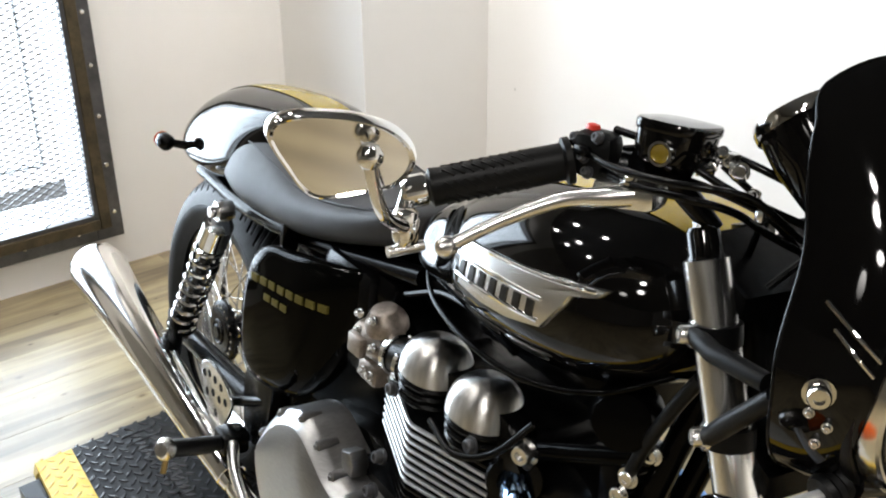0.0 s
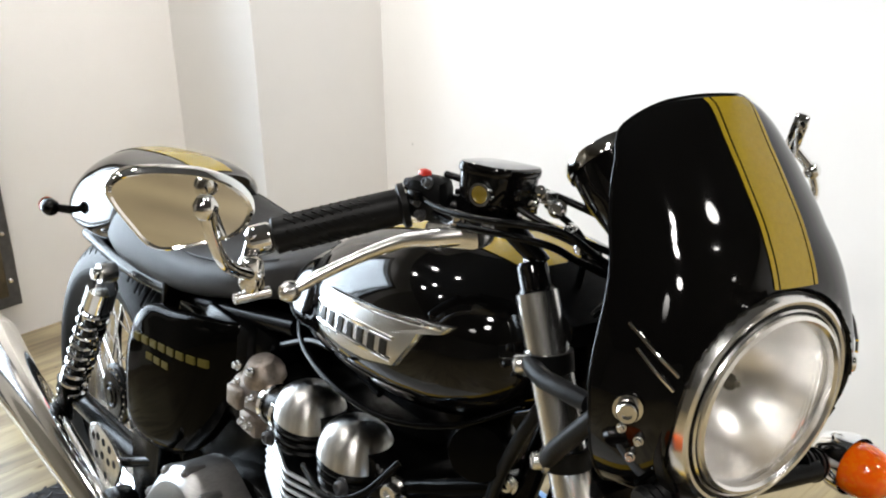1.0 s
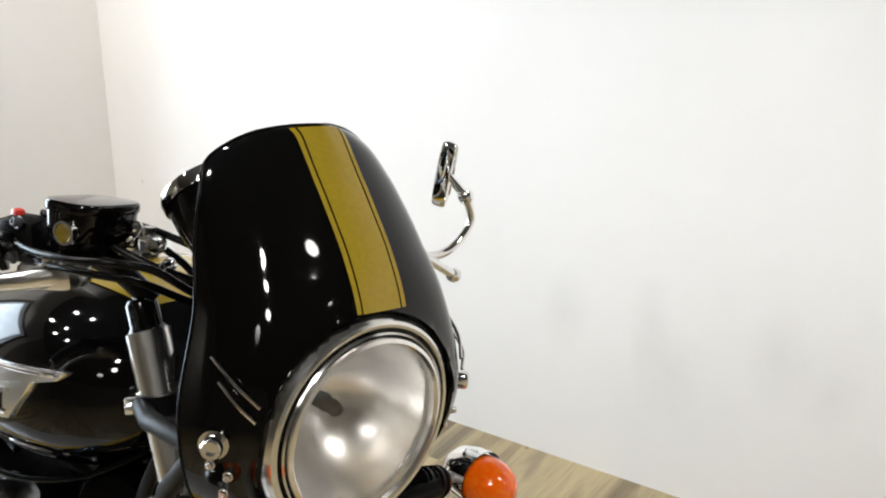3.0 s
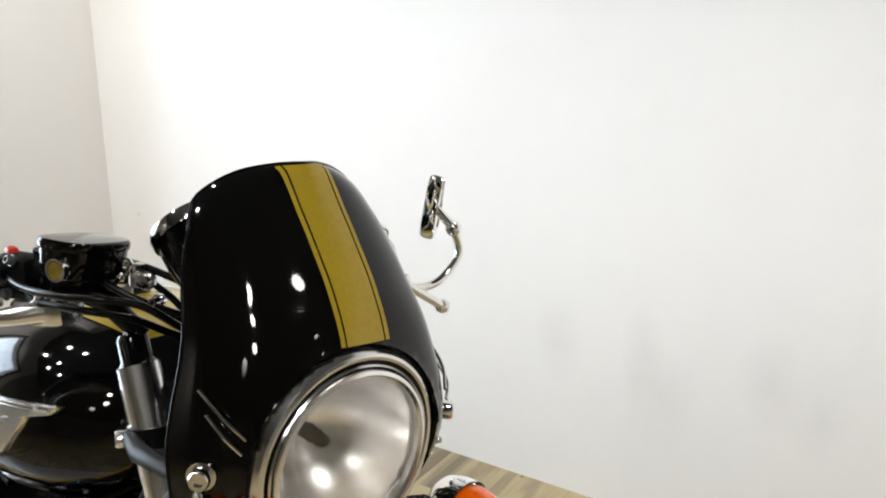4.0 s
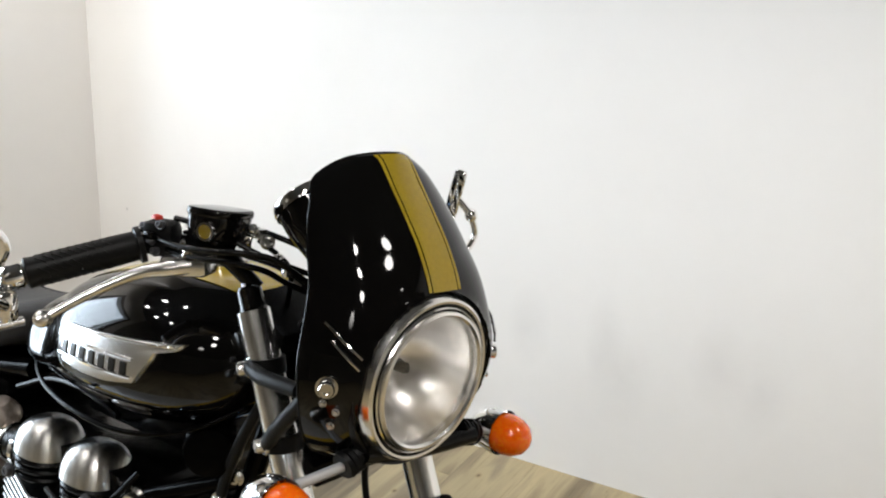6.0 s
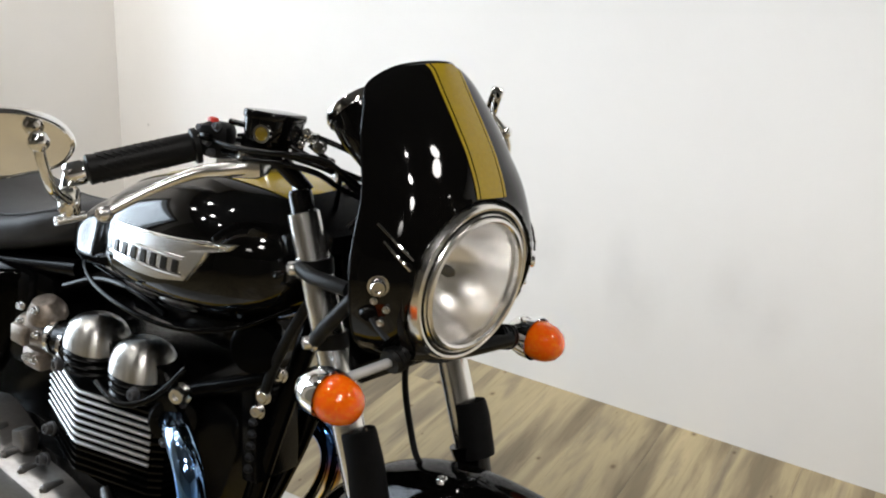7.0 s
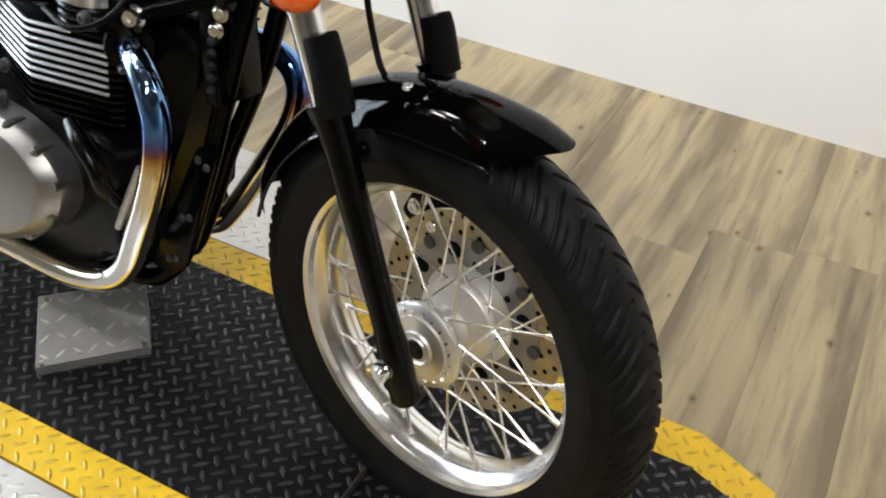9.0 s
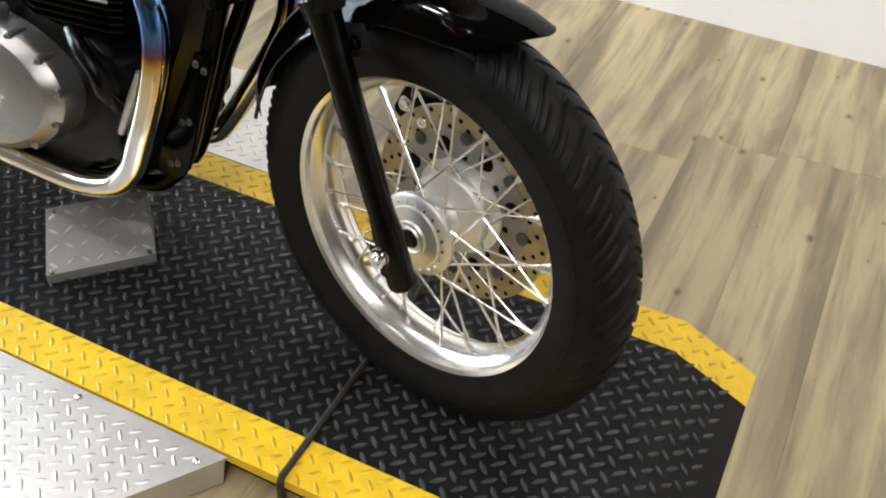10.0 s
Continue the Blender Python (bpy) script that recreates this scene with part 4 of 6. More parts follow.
# headlamp
LAMP = Vector((-0.072, -0.008, 0.907))
lamp_x = axis_matrix(LAMP, (1, 0, -0.045)) @ Matrix.Scale(1.02, 4)
shell = part("headlamp", turned([(0.0, -0.14), (0.05, -0.135), (0.078, -0.10), (0.088, -0.05), (0.09, -0.012)], 64, lamp_x), "gloss_black", bike, "round headlamp with clear lens", xf=SL)
part("outer_rim", turned([(0.0845, -0.010), (0.0845, 0.0005), (0.0855, 0.0035), (0.0880, 0.0040), (0.0905, 0.0025), (0.0925, -0.002), (0.0950, -0.010), (0.0955, -0.018), (0.090, -0.022), (0.084, -0.014)], 96, lamp_x, True), "lamp_chrome", shell, "stepped chrome rim", xf=SL, angle=25)
part("rim_groove", turned([(0.0812, 0.000), (0.0848, 0.000), (0.0848, -0.008), (0.0812, -0.008)], 96, lamp_x, True), "satin_black", shell, "dark groove in the rim", xf=SL)
part("middle_rim", turned([(0.0795, -0.004), (0.0796, 0.0040), (0.0806, 0.0058), (0.0817, 0.0040), (0.0817, -0.004)], 96, lamp_x, True), "lamp_chrome", shell, xf=SL, angle=25)
part("rim_groove", turned([(0.0778, 0.0015), (0.0798, 0.0015), (0.0798, -0.006), (0.0778, -0.006)], 96, lamp_x, True), "satin_black", shell, xf=SL)
part("inner_rim", turned([(0.0715, 0.000), (0.0720, 0.0065), (0.0745, 0.0090), (0.0775, 0.0075), (0.0782, 0.004), (0.0780, -0.006), (0.0720, -0.006)], 96, lamp_x, True), "rim_alloy", shell, xf=SL, angle=25)
part("reflector", turned([(0.016, -0.080), (0.030, -0.073), (0.045, -0.060), (0.060, -0.042), (0.066, -0.026), (0.072, -0.010), (0.0735, -0.003)], 96, lamp_x), "reflector", shell, "bright silvered reflector", xf=SL)
part("bulb_shield", turned([(0.0, -0.030), (0.004, -0.031), (0.0065, -0.035), (0.0065, -0.046), (0.0075, -0.048), (0.0075, -0.055), (0.006, -0.07), (0.012, -0.08)], 32, lamp_x), "grey_rubber", shell, "dark bulb shield", xf=SL)
part("side_light", turned([(0.0, 0.006), (0.005, 0.005), (0.0075, 0.0), (0.0105, -0.001), (0.0105, -0.006)], 24, axis_matrix(LAMP + Vector((-0.050, -0.036, 0.026)), (1, 0.3, -0.2))), "chrome", shell, "small pilot lamp", xf=SL)
part("lens", turned([(0.0, 0.014), (0.03, 0.012), (0.06, 0.006), (0.0775, -0.001), (0.0775, -0.003), (0.06, 0.004), (0.03, 0.010), (0.0, 0.012)], 64, lamp_x), "fluted_glass", shell, "clear glass lens", xf=SL).visible_shadow = False

# flyscreen fairing
FAIR = [(0.800, -0.112, 0.062, 0.05, 0.008), (0.82, -0.092, 0.108, 0.07, 0.014), (0.85, -0.076, 0.134, 0.085, 0.02), (0.89, -0.062, 0.148, 0.098, 0.026), (0.93, -0.0566, 0.1485, 0.1089, 0.034), (1.0, -0.0690, 0.1290, 0.1005, 0.040), (1.043, -0.090, 0.1175, 0.0959, 0.040), (1.084, -0.1225, 0.1040, 0.0853, 0.022), (1.103, -0.139, 0.0910, 0.071, 0.010), (1.115, -0.149, 0.0790, 0.059, 0.005), (1.124, -0.156, 0.0650, 0.049, 0.002), (1.131, -0.161, 0.0490, 0.0391, 0.0), (1.135, -0.164, 0.0345, 0.0275, 0.0), (1.138, -0.166, 0.0200, 0.0158, 0.0), (1.1395, -0.167, 0.009, 0.006, 0.0), (1.140, -0.1675, 0.0005, 0.0004, 0.0)]
FZ0, FZ1 = 0.800, 1.140
FAIR_ARC = radians(78)


def fair_point(z, u, out=0.0):
    """A point of the screen: an elliptic section at each height, u from edge to edge."""
    nose, w, depth, sweep_back = table(z, FAIR)
    back = sweep_back * max(0.0, (abs(u) - 0.5) / 0.5) ** 2
    blunt = 1.0 + 0.5 * max(0.0, 1 - ((z - 0.915) / 0.125) ** 2)
    fall = depth * 0.792 * ((1 - math.cos(u * FAIR_ARC)) / 0.792) ** blunt
    return Vector((nose - fall - back + out * math.cos(u * FAIR_ARC), (w + out) * math.sin(u * FAIR_ARC), z))


def fair_reach(z):
    """How far round the screen's sides come, in parts of its full sweep."""
    k = min(1.0, max(0.0, (z - 1.082) / 0.030))
    return 0.885 + 0.115 * k * k * (3 - 2 * k)


def fair_at(z, y, out=0.0):
    w = table(z, FAIR)[1]
    return fair_point(z, math.asin(min(0.978, max(-0.978, y / w))) / FAIR_ARC, out)


rings = []
for i in range(61):
    z = FZ0 + (FZ1 - FZ0) * (1 - (1 - i / 60) ** 1.6)
    rings.append([fair_point(z, fair_reach(z) * (-1 + 2 * k / 60)) for k in range(61)])
bm = rings_mesh(bmesh.new(), rings, False, False)
hole = [f for f in bm.faces if math.hypot(f.calc_center_median().y - LAMP.y, f.calc_center_median().z - LAMP.z) < 0.096]
bmesh.ops.delete(bm, geom=hole, context="FACES")
for v in bm.verts:
    off = Vector((0, v.co.y - LAMP.y, v.co.z - LAMP.z))
    if v.is_boundary and 0.085 < off.length < 0.108:
        v.co = Vector((v.co.x, LAMP.y, LAMP.z)) + off * (0.0990 / off.length)
bmesh.ops.solidify(bm, geom=bm.faces[:], thickness=0.004)
fairing = part("flyscreen", bm, "gloss_black", bike, "gloss black flyscreen with gold stripe", xf=SL)
# rubber collar between lamp and screen
part("collar", turned([(0.0945, -0.03), (0.0965, -0.012), (0.1005, -0.010), (0.103, -0.016), (0.102, -0.035)], 96, lamp_x), "black_plastic", fairing, "black lamp surround", xf=SL)


def fair_top(y):
    """Height of the screen's edge at a distance from its middle."""
    lo, hi = 1.0, FZ1
    for k in range(24):
        m = (lo + hi) / 2
        lo, hi = (m, hi) if table(m, FAIR)[1] * 0.978 > abs(y) else (lo, m)
    return lo


for u0, u1 in ((-0.0255, -0.0212), (-0.0195, 0.0195), (0.0212, 0.0255)):
    rings = []
    for i in range(41):
        t = i / 40
        ring = []
        for k in range(7):
            y = u0 + (u1 - u0) * k / 6
            z = 1.006 + (fair_top(y) - 0.0008 - 1.006) * t
            ring.append(fair_at(z, y, 0.0011))
        rings.append(ring)
    part("stripe", rings_mesh(bmesh.new(), rings, False, False), "gold", fairing, "gold painted stripe", xf=SL)
# edge beading, slots and fixings
edge = [FZ0 + (FZ1 - FZ0) * (1 - (1 - i / 50) ** 1.6) for i in range(51)]
pts = [fair_point(z, -0.998 * fair_reach(z)) for z in edge] + [fair_point(z, 0.998 * fair_reach(z)) for z in reversed(edge)]
part("beading", swept(pts, 0.0014, 8), "satin_black", fairing, xf=SL)
for s in (-1, 1):
    for z0, u0, z1, u1 in ((0.973, 0.79, 0.943, 0.59), (0.957, 0.75, 0.932, 0.60)):
        a, b = fair_point(z0, s * u0, 0.004), fair_point(z1, s * u1, 0.003)
        part("trim_bar", swept([a, (a + b) / 2 + Vector((0.004, s * 0.003, 0)), b], 0.0017, 8, 4), "chrome", fairing, "slim chrome trim bar", xf=SL)
    c = fair_point(0.910, s * 0.745, 0.004)
    bolt(c, (0.7, s * 0.7, 0), 0.0088, 0.010, "chrome", fairing, SL, "fixing_bolt", "chrome fixing bolt")
    for z0, u0 in ((0.892, 0.76), (0.884, 0.69), (0.866, 0.71)):
        bolt(fair_point(z0, s * u0, 0.003), (0.6, s * 0.8, 0), 0.0030, 0.004, "alloy", fairing, SL, "fixing_bolt")

# instruments behind the screen
for s, r in ((-1, 0.038), (1, 0.038)):
    c = Vector((-0.236, s * 0.062, 1.083))
    way = Vector((-0.70, s * 0.05, 0.71))
    g = part("instrument", turned([(0.0, -0.088), (0.024, -0.085), (r - 0.008, -0.066), (r - 0.001, -0.03), (r, 0.0)], 40, axis_matrix(c, way)), "gloss_black", bike, "black instrument with chrome bezel", xf=S)
    part("bezel", turned([(r - 0.006, 0.002), (r - 0.004, 0.007), (r + 0.001, 0.006), (r + 0.003, 0.0), (r + 0.002, -0.006)], 48, axis_matrix(c, way)), "chrome", g, "chrome bezel", xf=S)
    part("dial", turned([(0.0, 0.0), (r - 0.005, 0.0)], 32, axis_matrix(c, way)), "black_plastic", g, xf=S)
part("instrument_bracket", boxed((-0.190, 0, 1.02), (0.04, 0.15, 0.01), 0.003, pose(0, 0, 0, 0, 35, 0)), "satin_black", bike, xf=S)

# indicators in front
for s, (ix, iy, iz) in ((-1, (-0.092, -0.198, 0.814)), (1, (-0.089, 0.158, 0.793))):
    c = Vector((ix, iy, iz))
    m = axis_matrix(c, (1.0, 0.0, 0.03))
    ind = part("indicator", turned([(0.0, -0.052), (0.014, -0.049), (0.024, -0.038), (0.0285, -0.022), (0.029, -0.006)], 32, m), "chrome", bike, "front indicator with chrome cup and orange lens", xf=S)
    part("lens", turned([(0.0248, -0.008), (0.0262, -0.004), (0.0262, 0.004), (0.0240, 0.015), (0.0185, 0.025), (0.010, 0.0315), (0.0, 0.034)], 40, m), "amber", ind, "glossy orange lens", xf=S)
    base = Vector((ix - 0.014, s * 0.108, iz + 0.012))
    part("stem", swept([c + Vector((-0.024, -s * 0.022, 0.004)), base], 0.0056, 14), "grey_metal", ind, "grey stem", xf=S)
    bm = bmesh.new()
    for k in range(5):
        p = base + Vector((0, -s * 0.007 * k, 0.002 * k))
        sweep(bm, [p, p + Vector((0, -s * 0.005, 0.0015))], [0.0145 + 0.001 * (k % 2), 0.0165], 16)
    part("rubber_mount", bm, "black_plastic", ind, "ribbed black rubber mount", xf=S)
part("lamp_bracket_bar", swept([(-0.095, -0.09, 0.838), (-0.10, 0, 0.815), (-0.09, 0.09, 0.812)], 0.010, 10, 4), "satin_black", bike, xf=S)

# handlebars
for s in (-1, 1):
    a, b = Vector((-0.370, s * 0.186, 1.019)), Vector((-0.416, s * 0.297, 0.990))
    bar = part("handlebar", swept([Vector((-0.308, s * 0.112, 1.008)), Vector((-0.33, s * 0.140, 1.020)), a, b], [0.0115, 0.0115, 0.0112, 0.0112], 16, 4), "satin_black", bike, "black clip-on handlebar", xf=S)
    d = (b - a).normalized()
    grip = part("grip", swept([a - d * 0.002, a + d * 0.004, a + d * 0.006, a + d * 0.03, b - d * 0.012, b - d * 0.002, b], [0.021, 0.021, 0.0168, 0.0172, 0.0165, 0.0175, 0.015], 24), "grip_rubber", bar, "ribbed black rubber grip", xf=S)
    bm = bmesh.new()
    for k in range(9):
        t0 = 0.25 + 0.07 * k
        p = a.lerp(b, t0)
        for ang in range(0, 360, 45):
            side = d.orthogonal().normalized()
            o1 = Matrix.Rotation(radians(ang), 3, d) @ side * 0.0168
            o2 = Matrix.Rotation(radians(ang + 30), 3, d) @ side * 0.0168
            rod(bm, p + o1, p + d * 0.010 + o2, 0.0012, 4)
    part("grip_ribs", bm, "grip_rubber", grip, xf=S)
    part("bar_end", swept([b, b + d * 0.004, b + d * 0.02, b + d * 0.024], [0.012, 0.0145, 0.0145, 0.010], 20), "chrome", bar, "chrome bar end", xf=S)
    part("clamp", swept([fork_at(0.975, s * 0.090, 0.006), Vector((-0.308, s * 0.112, 1.008))], [0.009, 0.0112], 16), "satin_black", bar, xf=S)
    # switch cluster
    c = Vector((-0.352, s * 0.170, 1.029))
    sw = part("switch_box", boxed(c, (0.040, 0.032, 0.042), 0.011, pose(0, 0, 0, 0, 0, -s * 28)), "black_plastic", bar, "black switch box", xf=S)
    if s < 0:
        part("kill_switch", boxed(c + Vector((-0.006, -0.003, 0.0215)), (0.012, 0.010, 0.008), 0.003), "red", sw, "red switch", xf=S)
    for dx, dy, dz in ((0.014, -0.012, 0.019), (-0.014, -0.014, 0.012), (0.004, -0.017, 0.0), (0.010, -0.016, -0.012)):
        bolt(c + Vector((dx, -s * dy, dz)), (0.1, s, 0.4), 0.0042, 0.005, "steel", sw, S, "switch_screw")
    part("switch_knob", boxed(c + Vector((0.004, s * 0.019, 0.006)), (0.016, 0.010, 0.009), 0.003), "satin_black", sw, xf=S)
    part("lever_bracket", boxed((-0.308, s * 0.165, 1.008), (0.060, 0.034, 0.026), 0.009, pose(0, 0, 0, 0, -8, -s * 25)), "rim_alloy", bar, "alloy lever bracket", xf=S)
    lev = [(-0.296, s * 0.168, 1.010), (-0.312, s * 0.188, 1.005), (-0.336, s * 0.212, 0.997), (-0.358, s * 0.255, 0.976), (-0.372, s * 0.300, 0.952)]
    if s > 0:
        lev = lev[:3] + [(-0.365, 0.310, 0.935), (-0.385, 0.400, 0.882)]
    lever = part("lever", swept(lev, [0.0105, 0.0088, 0.0072, 0.0060, 0.0058], 14, 5), "rim_alloy", bar, "polished alloy lever with ball end", xf=S)
    part("ball_end", turned([(0.0, 0.010), (0.006, 0.0085), (0.0095, 0.003), (0.0095, -0.003), (0.006, -0.0085), (0.0, -0.010)], 20, axis_matrix(lev[-1], (0, s, 0))), "alloy", lever, xf=S)
    bolt((-0.300, s * 0.172, 1.022), (0, 0, 1), 0.007, 0.005, "chrome", lever, S, "pivot_bolt")
    # bar-end mirror: flat chrome back in a rounded rim
    if s < 0:
        ball, low = Vector((-0.367, -0.375, 1.040)), Vector((-0.408, -0.322, 0.956))
        mc, face, half = Vector((-0.398, -0.384, 1.032)), Vector((0.93, -0.33, -0.16)), 0.95
    else:
        ball, low = Vector((-0.392, 0.420, 0.986)), Vector((-0.40, 0.335, 0.915))
        mc, face, half = Vector((-0.408, 0.402, 1.012)), Vector((0.80, 0.55, -0.20)), 0.85
    end = b + d * 0.018
    mir = part("mirror", swept([end, end + Vector((0.012, s * 0.012, -0.022)), low + Vector((0, 0, 0.004)), low.lerp(ball, 0.35) + (Vector((0.018, -0.016, 0)) if s < 0 else Vector((0.004, 0.026, -0.026))), low.lerp(ball, 0.75) + (Vector((0.010, -0.010, 0)) if s < 0 else Vector((0.002, 0.034, -0.020))), ball], [0.0075, 0.0075, 0.0075, 0.006, 0.0055, 0.006], 14, 6), "chrome", bar, "chrome bar-end mirror on a curved arm", xf=S)
    part("ball_joint", turned([(0.0, 0.011), (0.007, 0.009), (0.011, 0.003), (0.011, -0.003), (0.007, -0.009), (0.0, -0.011)], 24, axis_matrix(ball, (0, 0, 1))), "chrome", mir, xf=S)
    if s > 0:
        part("mirror_stalk", swept([ball, mc], [0.0065, 0.0055], 12), "chrome", mir, xf=S)
    part("arm_clamp", boxed(low + Vector((0, 0, 0.004)), (0.022, 0.022, 0.034), 0.007), "chrome", mir, xf=S)
    part("clamp_screw", swept([low + Vector((0.004, -s * 0.016, -0.014)), low + Vector((0.004, s * 0.018, -0.016))], 0.005, 10), "alloy", mir, xf=S)
    fn = face.normalized()
    side = Vector((0, 0, 1)).cross(fn).normalized()
    upv = fn.cross(side)
    outline = smooth_outline([(-0.066, 0.022), (-0.044, 0.037), (0.010, 0.036), (0.046, 0.022), (0.062, -0.002), (0.048, -0.026), (0.016, -0.036), (-0.026, -0.040), (-0.050, -0.012)], 8)
    if s > 0:
        outline = [(-0.45 * px - 0.75 * pz, 0.95 * px + 0.35 * pz) for px, pz in outline]
    rings = []
    for depth, sc in ((-0.014, 0.95), (-0.010, 1.0), (-0.002, 1.0), (0.003, 0.97), (0.004, 0.93), (0.0025, 0.89), (0.0025, 0.5), (0.0025, 0.02)):
        rings.append([mc + side * (px * sc * half) + upv * (pz * sc * half) + fn * depth for px, pz in outline])
    part("housing", rings_mesh(bmesh.new(), rings), "chrome", mir, "flat-backed chrome mirror housing", xf=S, angle=25)
    rings = [[mc + side * (px * sc * half) + upv * (pz * sc * half) - fn * 0.0145 for px, pz in outline] for sc in (0.92, 0.5, 0.02)]
    part("mirror_glass", rings_mesh(bmesh.new(), rings, True, True), "mirror_glass", mir, "mirror glass", xf=S)

# brake reservoir on its bracket
def oval_pot(c, tilt, levels):
    """A pot of rounded square plan from (half size x, half size y, height) levels."""
    rings = []
    for rx, ry, h in levels:
        ring = []
        for k in range(40):
            q = 2 * math.pi * k / 40
            cs, sn = math.cos(q), math.sin(q)
            ring.append(c + tilt @ Vector((rx * math.copysign(abs(cs) ** 0.62, cs), ry * math.copysign(abs(sn) ** 0.62, sn), h)))
        rings.append(ring)
    return rings_mesh(bmesh.new(), rings)


POT, TURN = Vector((-0.290, -0.140, 1.042)), pose(0, 0, 0, -9, 0, 22).to_3x3()
res = part("brake_reservoir", oval_pot(POT, TURN, [(0.021, 0.027, -0.006), (0.0255, 0.0325, -0.002), (0.0275, 0.035, 0.008), (0.028, 0.0355, 0.022)]), "gloss_black", bike, "black brake fluid reservoir", xf=S)
part("lid", oval_pot(POT, TURN, [(0.0288, 0.0362, 0.021), (0.0296, 0.037, 0.023), (0.0296, 0.037, 0.0275), (0.0282, 0.0356, 0.0298), (0.015, 0.021, 0.031)]), "gloss_black", res, "glossy black lid", xf=S)
part("sight_glass", turned([(0.0, 0.002), (0.006, 0.002), (0.0075, 0.003), (0.0085, 0.001), (0.0085, -0.004)], 24, axis_matrix((-0.2705, -0.1700, 1.0535), (0.40, -0.92, 0.05))), "sight", res, "amber sight glass", xf=S)
part("sight_ring", turned([(0.0080, 0.001), (0.0082, 0.0035), (0.0100, 0.0035), (0.0106, 0.001), (0.0106, -0.003)], 28, axis_matrix((-0.2705, -0.1700, 1.0535), (0.40, -0.92, 0.05))), "chrome", res, "chrome ring round the sight glass", xf=S)
part("neck", swept([(-0.285, -0.135, 1.058), (-0.295, -0.145, 1.036)], 0.014, 16), "satin_black", res, xf=S)
mcyl = part("master_cylinder", swept([(-0.300, -0.115, 1.030), (-0.305, -0.165, 1.032)], [0.012, 0.0125], 16), "satin_black", bike, xf=S)
for k, (at, way, rr) in enumerate((((-0.268, -0.108, 1.047), (0.5, -0.6, 0.6), 0.0075), ((-0.255, -0.100, 1.036), (0.6, -0.7, 0.2), 0.009), ((-0.278, -0.112, 1.036), (0.2, -0.9, 0.3), 0.007), ((-0.238, -0.098, 1.022), (0.5, -0.8, 0.1), 0.006))):
    bolt(at, way, rr * 0.7, 0.010, "chrome", mcyl, S, "hose_fitting", "chrome hose fitting")
part("banjo", swept([(-0.285, -0.100, 1.032), (-0.292, -0.112, 1.031)], 0.009, 8), "chrome", mcyl, xf=S)
# cables
cables = (
    [(-0.377, -0.180, 1.034), (-0.313, -0.186, 1.032), (-0.250, -0.180, 1.038), (-0.217, -0.160, 1.040), (-0.206, -0.130, 1.032), (-0.197, -0.100, 1.010), (-0.200, -0.060, 0.985)],
    [(-0.377, -0.172, 1.020), (-0.300, -0.176, 1.020), (-0.240, -0.165, 1.026), (-0.223, -0.130, 1.016), (-0.225, -0.095, 0.996), (-0.215, -0.055, 0.975)],
    [(-0.345, -0.150, 1.022), (-0.285, -0.120, 1.020), (-0.235, -0.085, 1.005), (-0.215, -0.05, 0.97)],
    [(-0.350, -0.155, 1.050), (-0.300, -0.145, 1.048), (-0.245, -0.115, 1.025), (-0.205, -0.060, 1.000)],
    [(-0.355, -0.140, 1.030), (-0.300, -0.105, 1.045), (-0.240, -0.075, 1.035), (-0.215, -0.02, 1.0), (-0.22, 0.03, 0.95)],
    [(-0.29, -0.085, 1.030), (-0.265, -0.060, 1.0), (-0.275, -0.05, 0.955), (-0.29, -0.055, 0.90)],
    [(-0.352, 0.150, 1.030), (-0.285, 0.110, 1.030), (-0.235, 0.06, 1.010), (-0.22, 0.0, 0.97)],
    [(-0.355, 0.140, 1.045), (-0.29, 0.09, 1.055), (-0.24, 0.03, 1.03), (-0.215, -0.03, 0.985), (-0.23, -0.07, 0.94)],
)
for pts in cables:
    part("control_cable", swept(pts, 0.0034, 10, 8), "satin_black", bike, "black control cable", xf=S)
for at in ((-0.235, -0.085, 1.005), (-0.225, -0.06, 1.035), (-0.262, -0.104, 1.045)):
    part("cable_clip", boxed(at, (0.010, 0.014, 0.012), 0.003), "alloy", bike, xf=S)

# tank
TANK = [(-0.765, 0.08, 0.768, 0.828, 0.788, 2.6), (-0.72, 0.112, 0.75, 0.858, 0.788, 2.6), (-0.62, 0.146, 0.745, 0.912, 0.818, 2.5), (-0.5, 0.163, 0.742, 0.948, 0.833, 2.5), (-0.4, 0.16, 0.755, 0.952, 0.848, 2.4), (-0.34, 0.135, 0.782, 0.94, 0.853, 2.3), (-0.305, 0.095, 0.81, 0.915, 0.86, 2.2), (-0.292, 0.055, 0.83, 0.89, 0.86, 2.0)]


def tank_mesh(x0, x1, steps, seg=64, grow=0.0):
    rings = []
    for i in range(steps + 1):
        u = 0.5 - 0.5 * math.cos(math.pi * i / steps)
        x = x0 + (x1 - x0) * u
        w, lo, hi, mid, e = table(x, TANK)
        ring = []
        for k in range(seg):
            a = 2 * math.pi * k / seg
            c, s = math.cos(a), math.sin(a)
            yy = (w + grow) * math.copysign(abs(c) ** (2 / e), c)
            zz = mid + ((hi - mid) + grow if s > 0 else (mid - lo) + grow) * math.copysign(abs(s) ** (2 / e), s)
            # knee hollows
            hollow = math.exp(-((x + 0.675) / 0.055) ** 2) * math.exp(-((zz - 0.835) / 0.05) ** 2) * 0.022
            yy -= math.copysign(min(hollow, abs(yy)), yy)
            ring.append(Vector((x, yy, zz)))
        rings.append(ring)
    return rings


